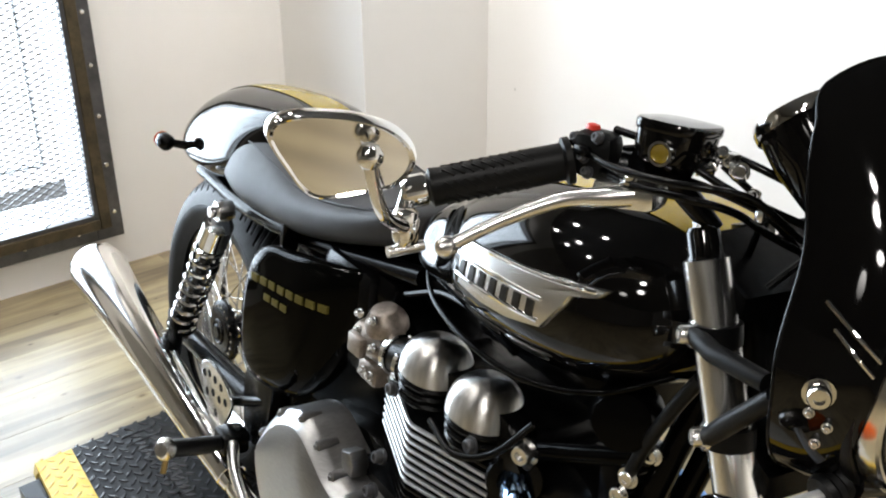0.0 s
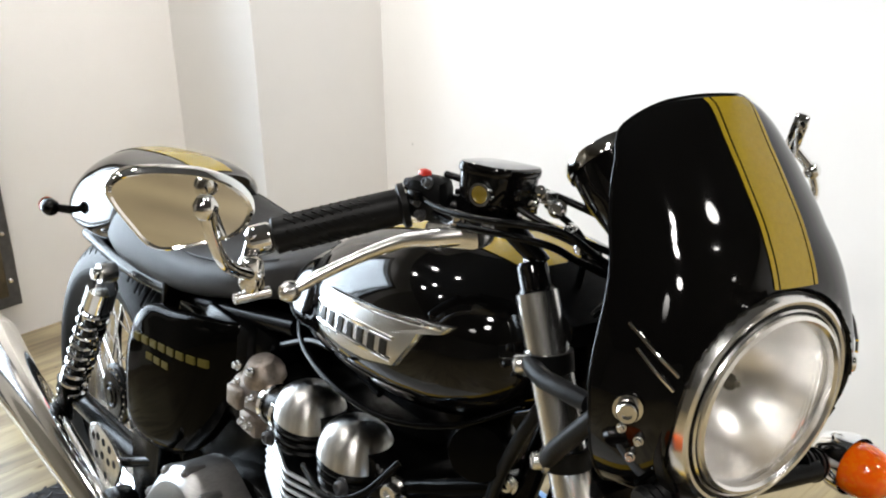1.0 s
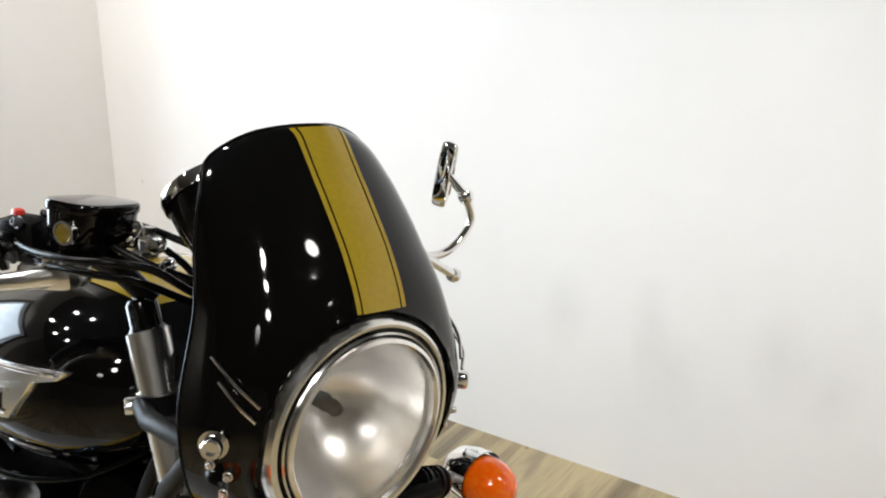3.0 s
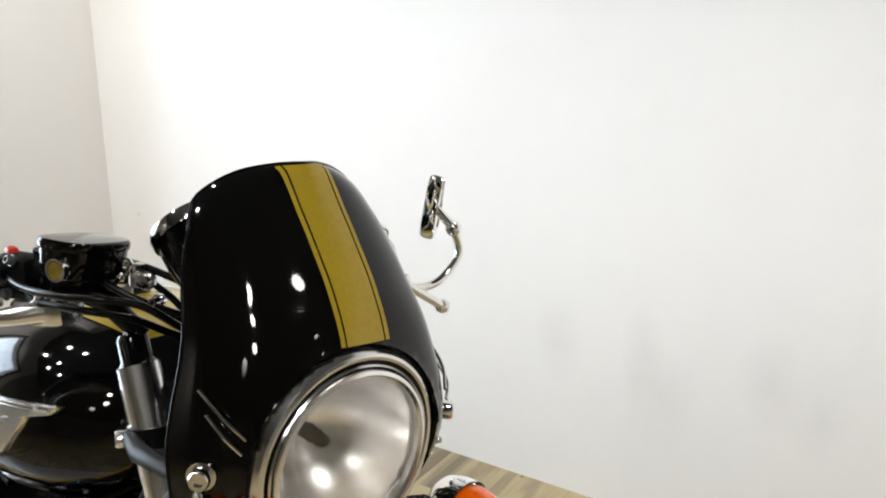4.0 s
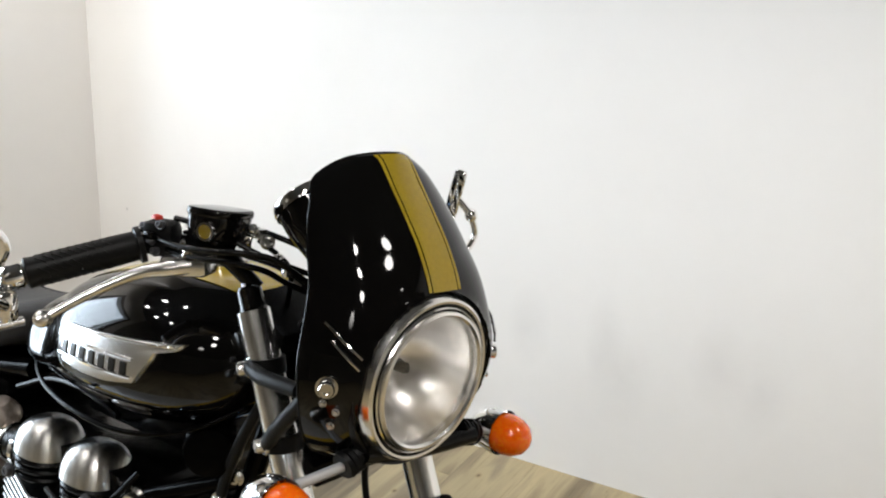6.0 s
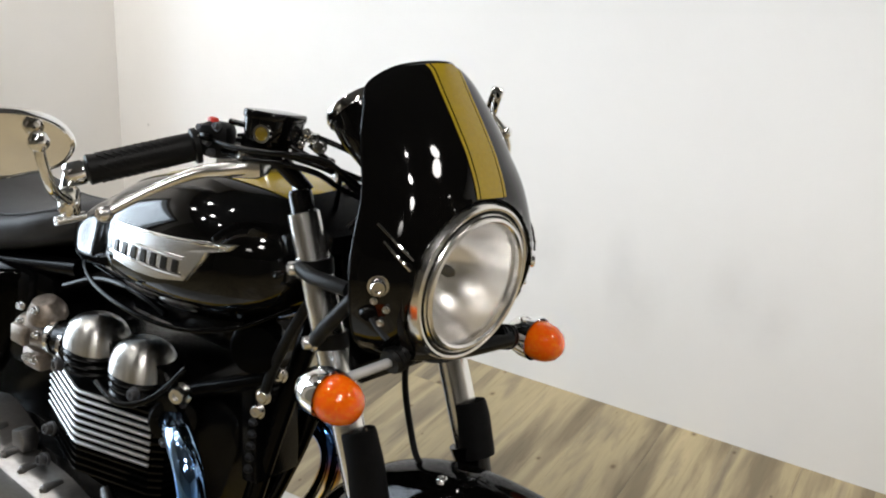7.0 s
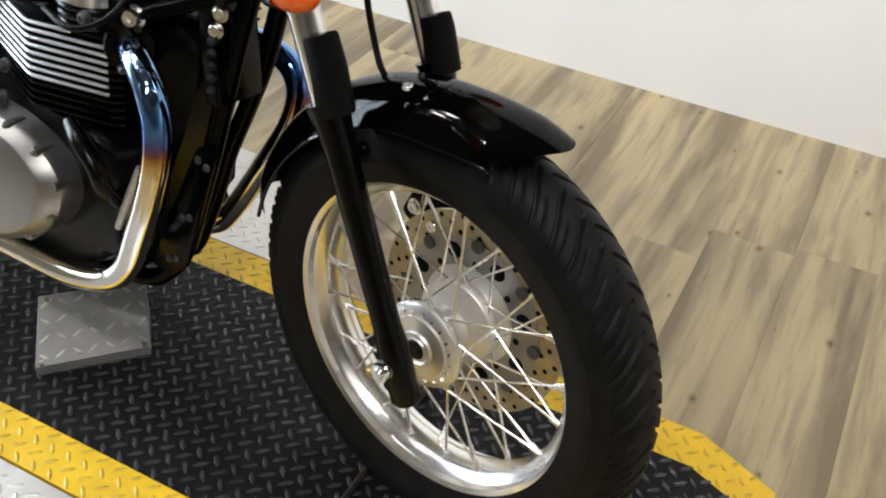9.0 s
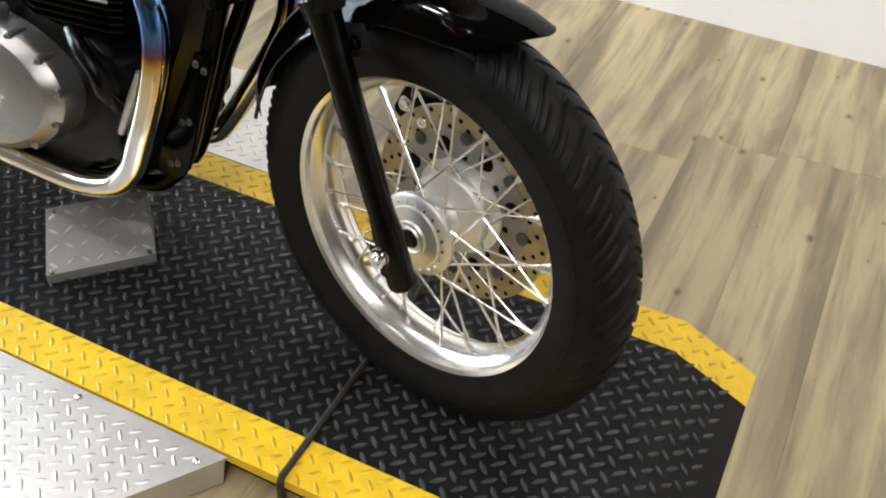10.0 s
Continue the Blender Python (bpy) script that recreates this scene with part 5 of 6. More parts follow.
tank = part("fuel_tank", rings_mesh(bmesh.new(), tank_mesh(-0.765, -0.290, 54)), "gloss_black", bike, "gloss black fuel tank with chrome badge")
rings = tank_mesh(-0.765, -0.290, 54, 64, 0.0012)
bm = rings_mesh(bmesh.new(), [[v for k, v in enumerate(r) if 12 <= k <= 20] for r in rings], False, False)
part("stripe", bm, "gold", tank, "gold painted stripe")
part("seam", swept([(-0.75, -0.075, 0.772), (-0.66, -0.125, 0.755), (-0.55, -0.150, 0.750), (-0.45, -0.150, 0.754), (-0.37, -0.125, 0.775), (-0.32, -0.08, 0.808)], 0.0035, 10, 6), "frame_black", tank, "tank seam flange")
part("filler_cap", turned([(0.0, 0.026), (0.02, 0.025), (0.032, 0.018), (0.034, 0.0)], 40, axis_matrix((-0.46, 0, 0.955), (0.1, 0, 1))), "chrome", tank, "chrome filler cap")


def tank_side(x, z, out=0.0):
    w, lo, hi, mid, e = table(x, TANK)
    v = min(1.0, abs((z - mid) / (hi - mid if z > mid else mid - lo)))
    yy = w * (1 - v**e) ** (1 / e)
    hollow = math.exp(-((x + 0.675) / 0.055) ** 2) * math.exp(-((z - 0.835) / 0.05) ** 2) * 0.022
    return Vector((x, -(yy - hollow) - out, z))


# badge on the tank's side: a chrome wing with dark raised bars
def plate_on_tank(outline, out, thick, mat, parent, name, label="", inner=0.0):
    n = 10
    cx, cz = sum(p[0] for p in outline) / len(outline), sum(p[1] for p in outline) / len(outline)
    rings = []
    for sc, o in ((1.0, out), (1.0, out + thick * 0.6), (0.97, out + thick), (0.6, out + thick), (0.25, out + thick), (0.01, out + thick)):
        rings.append([tank_side(cx + (x - cx) * sc, cz + (z - cz) * sc, o) for x, z in outline])
    return part(name, rings_mesh(bmesh.new(), rings, True, False), mat, parent, label)


wing = []
corner = [(-0.573, 0.862), (-0.52, 0.869), (-0.46, 0.877), (-0.41, 0.884), (-0.360, 0.889), (-0.366, 0.881), (-0.392, 0.874), (-0.397, 0.862), (-0.421, 0.829), (-0.47, 0.818), (-0.52, 0.814), (-0.569, 0.817), (-0.572, 0.84)]
for i, p in enumerate(corner):
    q = corner[(i + 1) % len(corner)]
    for k in range(5):
        wing.append((p[0] + (q[0] - p[0]) * k / 5, p[1] + (q[1] - p[1]) * k / 5))
badge = plate_on_tank(wing, -0.002, 0.008, "rim_alloy", tank, "badge", "bright tank badge with dark bars")
for band in (0.850, 0.827):
    pts = [tank_side(x, band + (x + 0.577) * 0.055, 0.0065) for x in np.linspace(-0.572, -0.408 if band > 0.85 else -0.424, 24)]
    part("badge_rib", swept(pts, 0.0022, 8), "chrome", badge)
pts = [tank_side(x, 0.8645 + (x + 0.577) * 0.10, 0.0065) for x in np.linspace(-0.572, -0.37, 28)]
part("badge_rib", swept(pts, 0.0020, 8), "chrome", badge)
for k in range(7):
    x0 = -0.566 + 0.0205 * k
    zc = 0.8375 + (x0 + 0.577) * 0.055
    o = [(x0, zc - 0.0080), (x0 + 0.0105, zc - 0.0076), (x0 + 0.0115, zc + 0.0083), (x0 + 0.0010, zc + 0.0079)]
    plate_on_tank(o, 0.004, 0.0032, "badge_dark", badge, "badge_bar", "dark bar")

# seat and cowl
SEAT = [(-1.36, 0.108, 0.675, 0.765, 0.715, 2.6), (-1.25, 0.134, 0.664, 0.818, 0.72, 2.5), (-1.14, 0.140, 0.672, 0.806, 0.73, 2.6), (-1.02, 0.140, 0.688, 0.782, 0.740, 2.7), (-0.88, 0.124, 0.728, 0.800, 0.765, 2.7), (-0.79, 0.092, 0.760, 0.828, 0.80, 2.5), (-0.745, 0.05, 0.80, 0.835, 0.82, 2.2)]
seat = part("seat", body_loft(SEAT, -1.36, -0.745, 40, 56), "vinyl", bike, "dark grey vinyl seat")
for zoff, off in ((0.0, 0.0012),):
    for s in (-1, 1):
        pts = []
        for x in np.linspace(-1.33, -0.80, 40):
            w, lo, hi, mid, e = table(x, SEAT)
            a = radians(38)
            pts.append((x, s * (w * math.cos(a) ** (2 / e) + off), mid + (hi - mid) * math.sin(a) ** (2 / e) + off))
        part("piping", swept(pts, 0.0016, 6), "vinyl", seat, "seat seam")
TAIL = [(-1.64, 0.045, 0.645, 0.695, 0.67, 2.0), (-1.622, 0.078, 0.635, 0.738, 0.68, 2.1), (-1.56, 0.102, 0.635, 0.790, 0.69, 2.1), (-1.45, 0.120, 0.650, 0.832, 0.71, 2.2), (-1.35, 0.128, 0.670, 0.849, 0.73, 2.3), (-1.25, 0.120, 0.720, 0.858, 0.765, 2.3), (-1.18, 0.095, 0.775, 0.858, 0.80, 2.2), (-1.135, 0.055, 0.820, 0.851, 0.835, 2.0)]
tail = part("seat_cowl", body_loft(TAIL, -1.64, -1.135, 44, 56), "gloss_black", bike, "gloss black seat cowl with gold stripe")
rings = []
for x in np.linspace(-1.622, -1.15, 40):
    w, lo, hi, mid, e = table(x, TAIL)
    rings.append([Vector((x, yy, mid + (hi - mid) * (1 - (abs(yy) / w) ** e) ** (1 / e) + 0.0012)) for yy in np.linspace(-min(0.030, w * 0.6), min(0.030, w * 0.6), 7)])
part("stripe", rings_mesh(bmesh.new(), rings, False, False), "gold", tail, "gold painted stripe")
light = part("tail_light", turned([(0.0, 0.03), (0.025, 0.027), (0.038, 0.012), (0.04, -0.02)], 32, axis_matrix((-1.645, 0, 0.65), (-1, 0, 0.1))), "red", bike, "red tail light under the cowl")
for s in (-1, 1):
    base, c = Vector((-1.530, s * 0.08, 0.692)), Vector((-1.552, s * 0.142, 0.702))
    ind = part("rear_indicator", turned([(0.0, 0.024), (0.010, 0.021), (0.016, 0.010), (0.0165, -0.006), (0.010, -0.018), (0.0, -0.022)], 24, axis_matrix(c, (-1, 0, 0))), "satin_black", bike, "small black rear indicator")
    part("stem", swept([base, c], [0.009, 0.0075], 12), "satin_black", ind)
    part("lens", turned([(0.0, 0.004), (0.012, 0.002), (0.0155, -0.002)], 24, axis_matrix(c + Vector((-0.022, 0, 0)), (-1, 0, 0))), "amber", ind, "orange lens")

# side panels with gold bars
for s in (-1, 1):
    o = smooth_outline([(-1.064, 0.672), (-0.99, 0.688), (-0.90, 0.700), (-0.835, 0.700), (-0.855, 0.62), (-0.890, 0.53), (-0.94, 0.472), (-1.015, 0.446), (-1.085, 0.450), (-1.110, 0.49), (-1.104, 0.60)], 6)
    rings = []
    cx, cz = -0.975, 0.585
    for sc, dy in ((0.985, 0.0), (1.0, 0.010), (0.985, 0.018), (0.93, 0.024), (0.80, 0.028), (0.5, 0.031), (0.05, 0.032)):
        rings.append([Vector((cx + (x - cx) * sc, s * (0.130 + dy - (x - cx) * sc * 0.16 - 2.2 * max(0.0, (x - cx) * sc - 0.01) ** 2), cz + (z - cz) * sc)) for x, z in o])
    panel = part("side_panel", rings_mesh(bmesh.new(), rings), "panel_black", bike, "gloss black side panel with gold bars")
    if s < 0:
        def print_bar(x0, z0, w, h):
            """A thin printed bar on the panel's face."""
            rings = []
            for x in (x0, x0 + w / 2, x0 + w):
                y = -0.1632 + (x - cx) * 0.16 + 2.2 * max(0.0, x - cx - 0.01) ** 2
                rings.append([Vector((x, y, z0)), Vector((x, y, z0 + h)), Vector((x, y + 0.004, z0 + h)), Vector((x, y + 0.004, z0))])
            part("gold_bar", rings_mesh(bmesh.new(), rings), "muted_gold", panel, "small gold bar", smooth=False)
        for k in range(8):
            print_bar(-1.062 + 0.0222 * k, 0.622 + 0.0012 * k, 0.015, 0.0115)
        for k in range(3):
            print_bar(-1.028 + 0.021 * k, 0.601, 0.015, 0.0105)

# frame
frame_tubes = (
    [(-0.325, 0, 0.87), (-0.50, 0.0, 0.80), (-0.75, 0, 0.74), (-0.85, 0, 0.70)],
    [(-0.315, -0.03, 0.80), (-0.345, -0.055, 0.62), (-0.395, -0.06, 0.40), (-0.445, -0.07, 0.245), (-0.56, -0.09, 0.205), (-0.95, -0.10, 0.22), (-1.06, -0.10, 0.33), (-1.08, -0.11, 0.55), (-1.05, -0.12, 0.72)],
    [(-0.315, 0.03, 0.80), (-0.362, 0.03, 0.60), (-0.397, 0.03, 0.50), (-0.429, 0.03, 0.42), (-0.459, 0.03, 0.32), (-0.500, 0.03, 0.218), (-0.58, 0.07, 0.195), (-0.95, 0.10, 0.22), (-1.06, 0.10, 0.33), (-1.08, 0.11, 0.55), (-1.05, 0.12, 0.72)],
    [(-0.75, -0.075, 0.735), (-1.0, -0.088, 0.690), (-1.25, -0.100, 0.665), (-1.5, -0.085, 0.66)],
    [(-0.75, 0.075, 0.735), (-1.0, 0.088, 0.690), (-1.25, 0.100, 0.665), (-1.5, 0.085, 0.66)],
)
for pts in frame_tubes:
    part("frame_tube", swept(pts, 0.0145, 14, 8), "frame_black", bike, "black steel frame tube")
part("head_stock", swept([(-0.325, 0, 0.935), (-0.272, 0, 0.815)], 0.033, 20), "satin_black", bike)
for s in (-1, 1):
    part("swingarm", swept([(-1.06, s * 0.105, 0.345), (-1.25, s * 0.115, 0.335), (-1.50, s * 0.115, 0.322)], [0.024, 0.022, 0.02], 14, 6), "satin_black", bike, "black swingarm")
    part("axle_plate", boxed((-1.485, s * 0.118, 0.322), (0.07, 0.012, 0.05), 0.006), "satin_black", bike)
    bolt((-1.477, s * 0.128, 0.322), (0, s, 0), 0.012, 0.012, "chrome", bike, None, "rear_axle_nut")
    # shock absorber
    top, low = Vector((-1.246, s * 0.148, 0.667)), Vector((-1.438, s * 0.150, 0.356))
    d = (low - top).normalized()
    sh = part("shock_absorber", swept([top + d * 0.035, top + d * 0.036, top + d * 0.085, top + d * 0.088], [0.012, 0.026, 0.027, 0.012], 24), "chrome", bike, "chrome shock absorber with exposed coil spring")
    part("damper", swept([top + d * 0.08, low - d * 0.02], 0.0135, 16), "satin_black", sh)
    part("eye", turned([(0.008, 0.014), (0.017, 0.014), (0.019, 0.0), (0.017, -0.014), (0.008, -0.014)], 24, axis_matrix(top, (0, 1, 0)), True), "alloy", sh)
    part("eye", turned([(0.008, 0.012), (0.016, 0.012), (0.017, 0.0), (0.016, -0.012), (0.008, -0.012)], 24, axis_matrix(low, (0, 1, 0)), True), "alloy", sh)
    bolt(top + Vector((0, s * 0.014, 0)), (0, s, 0), 0.010, 0.012, "chrome", sh, None, "dome_nut")
    bolt(low + Vector((0, s * 0.012, 0)), (0, s, 0), 0.010, 0.012, "chrome", sh, None, "dome_nut")
    length, turns = (low - top).length - 0.10, 9
    side = d.orthogonal().normalized()
    pts = []
    for k in range(turns * 16 + 1):
        a = 2 * math.pi * k / 16
        pts.append(top + d * (0.078 + length * k / (turns * 16)) + Matrix.Rotation(a, 3, d) @ side * 0.0235)
    part("spring", swept(pts, 0.0044, 8), "chrome", sh, "dull chrome coil spring")
    part("spring_seat", swept([low - d * 0.024, low - d * 0.018], [0.029, 0.027], 24), "satin_black", sh)

# engine
case = part("crankcase", prismed(smooth_outline([(-0.985, 0.40), (-0.90, 0.465), (-0.70, 0.475), (-0.50, 0.462), (-0.465, 0.40), (-0.475, 0.30), (-0.56, 0.235), (-0.80, 0.225), (-0.95, 0.27)], 5), -0.148, 0.08, 0.02), "engine_black", bike, "black engine case")
# right-hand cover in two steps
COVER = [(-0.978, 0.370), (-0.966, 0.412), (-0.908, 0.478), (-0.842, 0.506), (-0.790, 0.490), (-0.745, 0.467), (-0.700, 0.459), (-0.644, 0.452), (-0.584, 0.430), (-0.548, 0.387), (-0.560, 0.331), (-0.615, 0.276), (-0.700, 0.240), (-0.800, 0.236), (-0.890, 0.258), (-0.950, 0.312)]
o = smooth_outline(COVER, 3)
cx, cz = -0.755, 0.37
rings = []
for sc, y in ((1.012, -0.125), (1.006, -0.180), (1.0, -0.1860), (0.985, -0.1900), (0.915, -0.2045), (0.895, -0.2070), (0.80, -0.2110), (0.60, -0.2150), (0.40, -0.2180), (0.03, -0.2195)):
    rings.append([Vector((cx + (x - cx) * sc, y, cz + (z - cz) * sc)) for x, z in o])
cover = part("clutch_cover", rings_mesh(bmesh.new(), rings), "brushed", bike, "brushed alloy clutch cover ringed with bolts", angle=18)
for x, z in COVER:
    p = Vector((cx + (x - cx) * 0.972, -0.1930, cz + (z - cz) * 0.972))
    part("boss", turned([(0.0, 0.0025), (0.0055, 0.0025), (0.0075, 0.001), (0.0085, -0.012), (0.006, -0.030)], 18, axis_matrix(p, (0, -1, 0))), "brushed", cover)
    bolt(p + Vector((0, -0.003, 0)), (0, -1, 0), 0.0036, 0.0025, "brushed", cover)
# triangular badge
part("triangle_badge", prismed([(-0.690, 0.332), (-0.682, 0.382), (-0.648, 0.352)], -0.2225, -0.2180, 0.0008), "chrome", cover, "small triangular badge")
part("triangle_inlay", prismed([(-0.685, 0.338), (-0.679, 0.374), (-0.655, 0.353)], -0.2238, -0.2205), "badge_dark", cover, "dark inlay")
part("gearbox_cover", prismed([(-0.905, 0.450), (-0.865, 0.480), (-0.790, 0.495), (-0.735, 0.490), (-0.715, 0.475), (-0.70, 0.44), (-0.88, 0.40)], -0.120, -0.06, 0.010), "engine_black", bike, "black upper gearbox cover")
breather = part("breather_cap", prismed([(-0.758, 0.466), (-0.762, 0.492), (-0.740, 0.500), (-0.728, 0.484), (-0.730, 0.466)], -0.174, -0.145, 0.005), "brushed", bike, "small alloy cover beside the barrels")
for at in ((-0.700, -0.150, 0.512), (-0.690, -0.165, 0.470)):
    bolt(at, (0, -1, 0.2), 0.008, 0.010, "steel", bike, None, "case_bolt")
# added black block that shuts out the bright gap behind the barrels
part("gap_filler", boxed((-0.88, 0.0, 0.53), (0.38, 0.15, 0.26), 0.02), "engine_black", bike, "plain black block filling the gap behind the barrels")
# barrels: black fins with polished edges
block = part("cylinder_block", boxed((-0.585, 0, 0.545), (0.185, 0.215, 0.12), 0.015), "engine_black", bike, "black cylinder block with cooling fins")
FINPLAN = [(-0.775, -0.085), (-0.765, -0.106), (-0.638, -0.155), (-0.627, -0.157), (-0.505, -0.128), (-0.490, -0.115), (-0.490, 0.115), (-0.505, 0.128), (-0.627, 0.157), (-0.638, 0.155), (-0.765, 0.106), (-0.775, 0.085)]
for k in range(12):
    z = 0.4765 + 0.0112 * k
    bm = bmesh.new()
    a = [bm.verts.new((x, y, z + (x + 0.63) * 0.02)) for x, y in FINPLAN]
    b = [bm.verts.new((x, y, z + 0.0036 + (x + 0.63) * 0.02)) for x, y in FINPLAN]
    bm.faces.new(a), bm.faces.new(list(reversed(b)))
    for i in range(len(a)):
        bm.faces.new((a[i], b[i], b[(i + 1) % len(a)], a[(i + 1) % len(a)]))
    fin = part("fin", bm, "engine_black", block, smooth=False)
    if k >= 4:
        front = Vector((-0.505, -0.128, 0)) if k < 11 else Vector((-0.560, -0.1411, 0))
        line = [Vector((-0.765, -0.106, 0)), Vector((-0.638, -0.155, 0)), Vector((-0.627, -0.157, 0)), front]
        line = [Vector((p.x, p.y - 0.0005, z + 0.0018 + (p.x + 0.63) * 0.02)) for p in line]
        bm = bmesh.new()
        up = Vector((0, 0, 0.0024))
        rings = []
        for i, p in enumerate(line):
            dd = (line[min(i + 1, 3)] - line[max(i - 1, 0)]).normalized()
            n = dd.cross(Vector((0, 0, 1))).normalized() * 0.0022
            n = n if n.y < 0 else -n
            rings.append([p + up * 0.9 - n, p + up + n * 0.5, p + n, p - up + n * 0.5, p - up * 0.9 - n])
        part("fin_edge", rings_mesh(bm, rings), "fin_alloy", fin, "polished fin edge")
# cylinder head and cam covers
head = part("cylinder_head", prismed(smooth_outline([(-0.715, 0.615), (-0.705, 0.655), (-0.62, 0.672), (-0.53, 0.675), (-0.48, 0.66), (-0.475, 0.625), (-0.495, 0.602), (-0.69, 0.602)], 5), -0.122, 0.122, 0.012), "engine_black", bike, "black cylinder head")
for s in (-1, 1):
    for x, z in ((-0.657, 0.650), (-0.553, 0.647)):
        rings = []
        base = Vector((x, s * 0.108, z))
        for k in range(13):
            t = k / 12
            # rounded cap, flat underneath
            zz = 0.047 * math.sin(t * math.pi / 2)
            rr = math.cos(t * math.pi / 2) ** 0.55
            ring = []
            for j in range(40):
                a = 2 * math.pi * j / 40
                c, sn = math.cos(a), math.sin(a)
                ring.append(base + Vector((0.0475 * rr * math.copysign(abs(c) ** 0.85, c), s * (0.0445 * rr * math.copysign(abs(sn) ** 0.85, sn)), zz)))
            rings.append(ring)
        part("cam_cover", rings_mesh(bmesh.new(), rings, True, True), "dome_alloy", head, "brushed alloy cam cover")
        for zz, rr in ((-0.006, 0.0495), (-0.018, 0.0485), (-0.030, 0.047)):
            part("cover_flange", turned([(0.0, 0.004), (rr - 0.002, 0.004), (rr, 0.0), (rr - 0.002, -0.004), (0.0, -0.004)], 40, Matrix.Translation(base + Vector((0, 0, zz))) @ Matrix.Diagonal((1, 0.93, 1, 1))), "engine_black", head)
        bolt(base + Vector((0.034 if x > -0.57 else -0.03, s * 0.043, -0.012 if x > -0.57 else -0.03)), (0, s, 0), 0.008, 0.007, "steel", head, None, "cover_bolt")
part("oil_line", swept([(-0.590, -0.158, 0.630), (-0.530, -0.166, 0.622), (-0.488, -0.145, 0.640), (-0.468, -0.11, 0.68)], 0.0045, 10, 6), "engine_black", bike, "black oil line")
# carburettors
for s in (-1, 1):
    y = s * 0.105
    carb = part("carburettor", swept([(-0.835, y, 0.622), (-0.815, y, 0.622), (-0.80, y, 0.622), (-0.755, y, 0.626)], [0.024, 0.028, 0.024, 0.022], 24), "carb_alloy", bike, "grey cast carburettor")
    part("intake_rubber", swept([(-0.757, y, 0.626), (-0.735, y, 0.634), (-0.695, y, 0.646)], [0.026, 0.0255, 0.024], 24), "satin_black", carb)
    for xx in (-0.748, -0.716):
        part("clip", turned([(0.027, 0.005), (0.0295, 0.004), (0.0295, -0.004), (0.027, -0.005)], 32, axis_matrix((xx, y, 0.630), (1, 0, 0.1))), "chrome", carb, "chrome hose clip")
    part("float_bowl", boxed((-0.79, y, 0.587), (0.05, 0.044, 0.034), 0.008), "carb_alloy", carb)
    part("diaphragm_cover", turned([(0.0, 0.022), (0.018, 0.020), (0.027, 0.008), (0.030, 0.0), (0.030, -0.01)], 28, axis_matrix((-0.785, y, 0.662), (0, s * 0.3, 1))), "carb_alloy", carb)
    part("throttle_link", boxed((-0.80, y + s * 0.034, 0.627), (0.035, 0.012, 0.03), 0.004), "carb_alloy", carb)
    for dx, dz in ((-0.02, 0.02), (0.02, 0.012), (0.0, -0.03), (0.018, -0.03), (-0.02, 0.046), (0.016, 0.05)):
        bolt((-0.79 + dx, y + s * 0.028, 0.622 + dz), (0, s, 0.2), 0.005, 0.006, "alloy", carb)
part("air_box", boxed((-0.90, 0, 0.63), (0.14, 0.22, 0.16), 0.02), "satin_black", bike)
